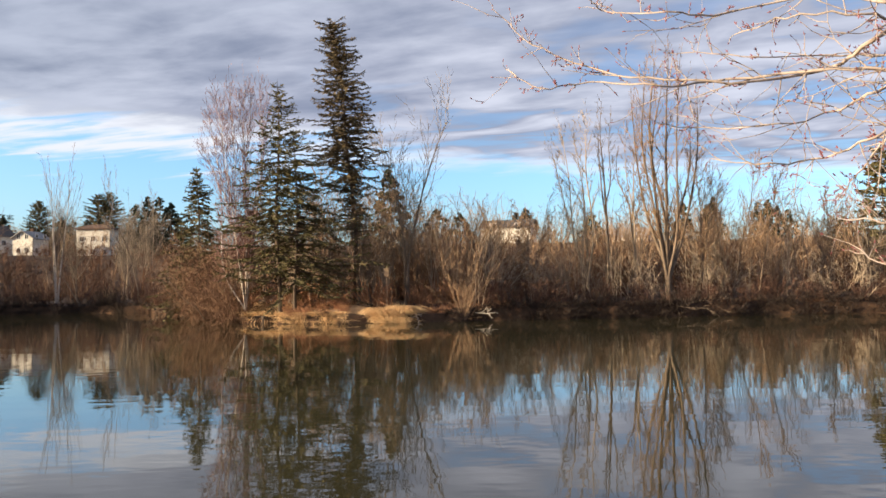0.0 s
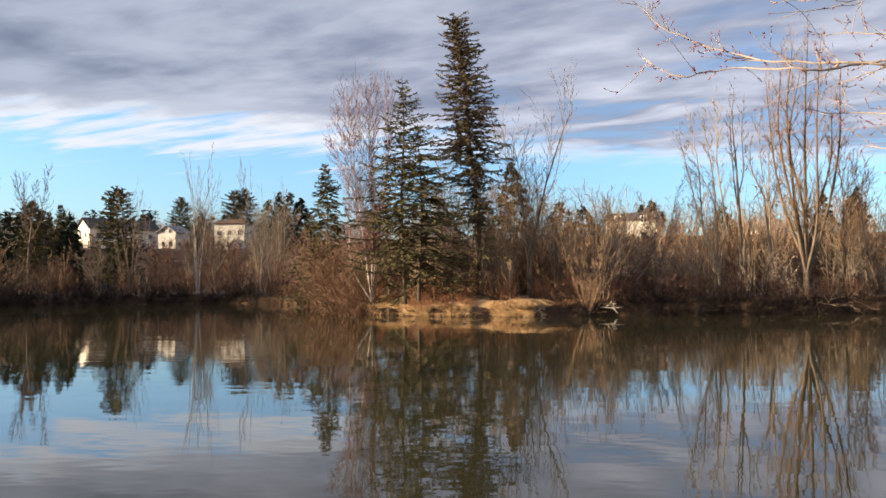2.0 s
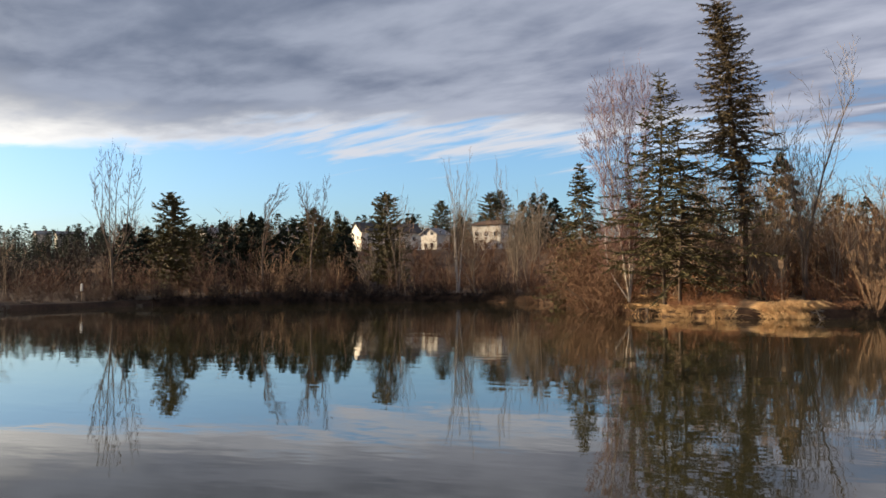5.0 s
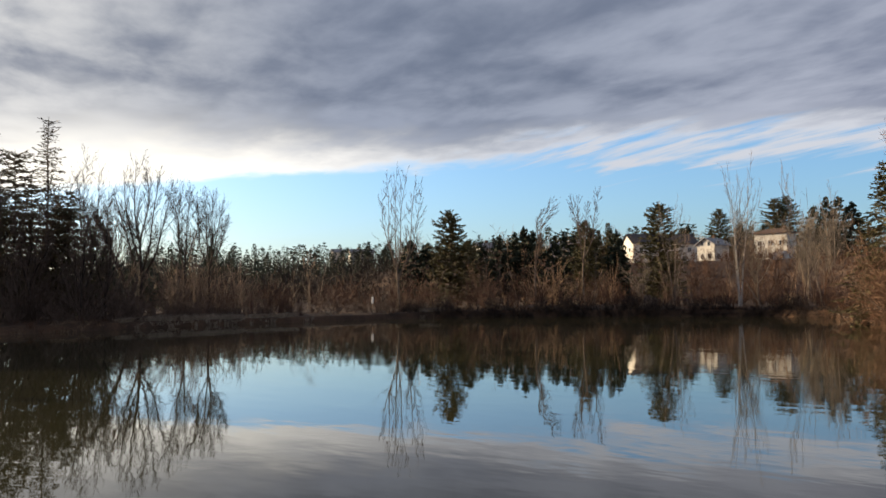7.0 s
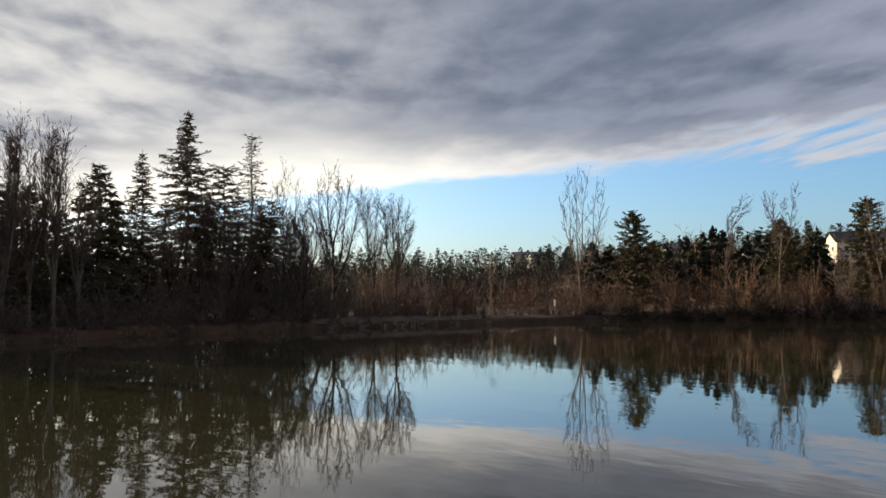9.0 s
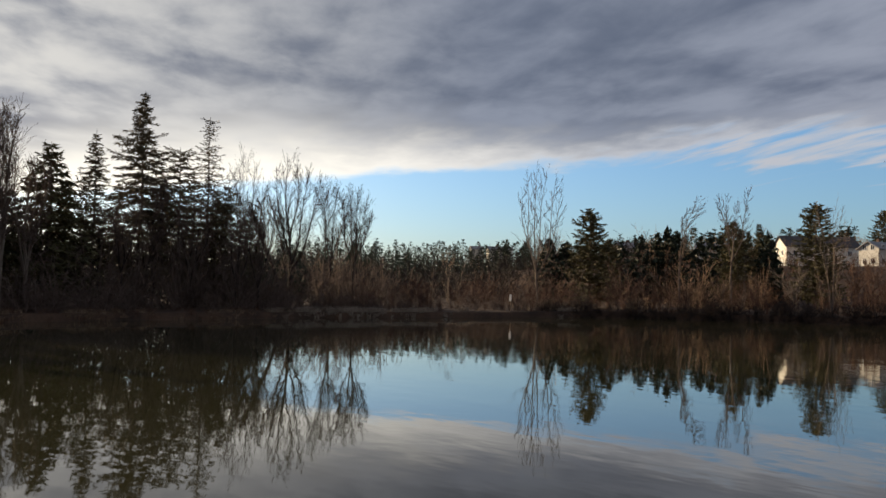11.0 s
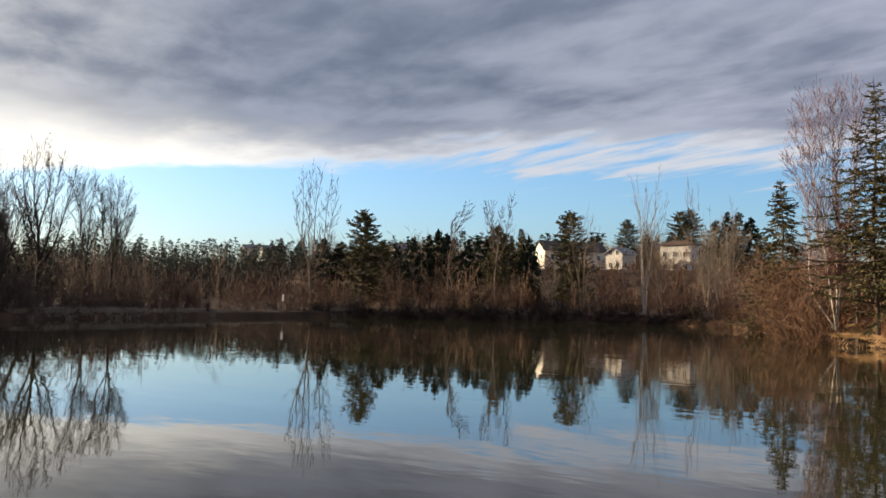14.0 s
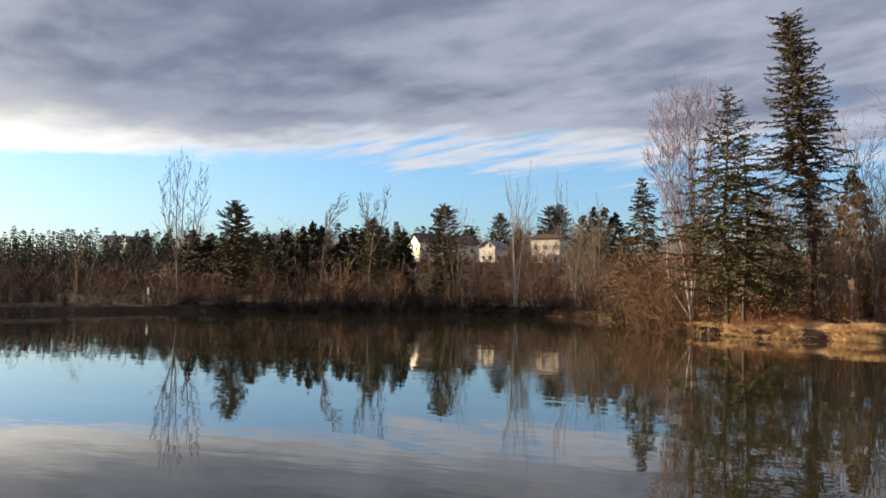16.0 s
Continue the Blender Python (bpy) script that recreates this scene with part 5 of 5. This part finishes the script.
def build_driftwood():
    fallen("grey dead branch lying over the bank", -16.2, 53.0, polar(-19.0, -1.4, 51.6), 1, 0.03, BARK_GREY)
    fallen("grey dead branch reaching into the water", -15.0, 51.2, polar(-17.6, -2.2, 49.8), 2, 0.022, BARK_GREY)
    fallen("grey dead branch lying over the bank", -18.8, 54.0, polar(-16.8, -0.7, 52.5), 3, 0.025, BARK_GREY)
    fallen("bare dead limb leaning out over the water", 16.2, 55.0, polar(18.0, 2.2, 58.0), 5, 0.04, BARK_DARK)
    fallen("grey dead branches at the water's edge", 18.8, 72.0, polar(20.0, -0.9, 74.0), 6, 0.03, BARK_GREY)
    fallen("pale root reaching into the water", 2.1, 46.6, polar(1.5, -2.35, 45.4), 7, 0.04)
    fallen("pale root reaching into the water", -2.2, 46.8, polar(-3.2, -2.2, 45.8), 8, 0.03)
    # washed-out roots and a slab of earth at the corner of the point
    rng = random.Random(91)
    at = spot(12.3, 49.0)
    t = thing("tree_roots", "dark washed-out roots over a hollow in the bank", "roots", at=at)
    for k in range(7):
        a = radians(190 + 24 * k + rng.uniform(-14, 14))
        ln = rng.uniform(0.5, 1.8)
        way = Vector((math.cos(a), math.sin(a), 0))
        pts = curve_points([Vector((rng.gauss(0, .12), rng.gauss(0, .12), 0.28)), way * ln * 0.45 + Vector((0, 0, rng.uniform(0.12, 0.3))), way * ln * 0.8 + Vector((0, 0, -0.25)), way * ln * 1.15 + Vector((0, 0, -0.75))], 5)
        v, q = tubes([(pts, np.linspace(rng.uniform(0.04, 0.09), 0.014, len(pts)))], 6)
        mesh_object("root", v, q, BARK_DARK, t, smooth=True)
    # a dead pole leaning out of the water
    a, b = polar(23.5, -1.35, 82.0), polar(24.9, 1.0, 84.0)
    a.z = -0.25
    t = thing("dead_trunk", "thin dead trunk leaning out of the water", "log", at=a)
    v, q = tubes([(np.array([(0, 0, 0), tuple((b - a) * 0.5 + Vector((0, 0, 0.06))), tuple(b - a)]), (0.08, 0.065, 0.03))], 7)
    mesh_object("wood", v, q, BARK_GREY, t, smooth=True)
    # a white marker on a pole by the far shore
    p = spot(50.0, 80)
    t = thing("marker_post", "small white marker on a thin pole on the far bank", "post", at=p)
    bm = bmesh.new()
    box(bm, -0.03, 0.03, -0.03, 0.03, -0.2, 1.2)
    part("pole", bm, WOOD_OLD, t)
    bm = bmesh.new()
    box(bm, -0.11, 0.11, -0.06, 0.06, 0.85, 1.5)
    bmesh.ops.bevel(bm, geom=bm.edges[:], offset=0.02, segments=1, affect="EDGES")
    part("marker", bm, TRIM_WHITE, t, "white painted marker")
    # a nest box on a post
    p = spot(3.9, 48.3)
    t = thing("nest_box", "weathered wooden nest box on a thin post", "bird box", at=p)
    h = top_z(48.3, 0.72) - p.z
    bm = bmesh.new()
    box(bm, -0.04, 0.04, -0.04, 0.04, -0.3, h)
    part("post", bm, WOOD_OLD, t)
    bm = bmesh.new()
    box(bm, -0.13, 0.13, -0.13, 0.13, h, h + 0.45)
    bmesh.ops.bevel(bm, geom=bm.edges[:], offset=0.01, segments=1, affect="EDGES")
    part("box", bm, WOOD_OLD, t)
    bm = bmesh.new()
    box(bm, -0.17, 0.17, -0.20, 0.15, h + 0.45, h + 0.49)
    part("lid", bm, WOOD_OLD, t)


build_driftwood()
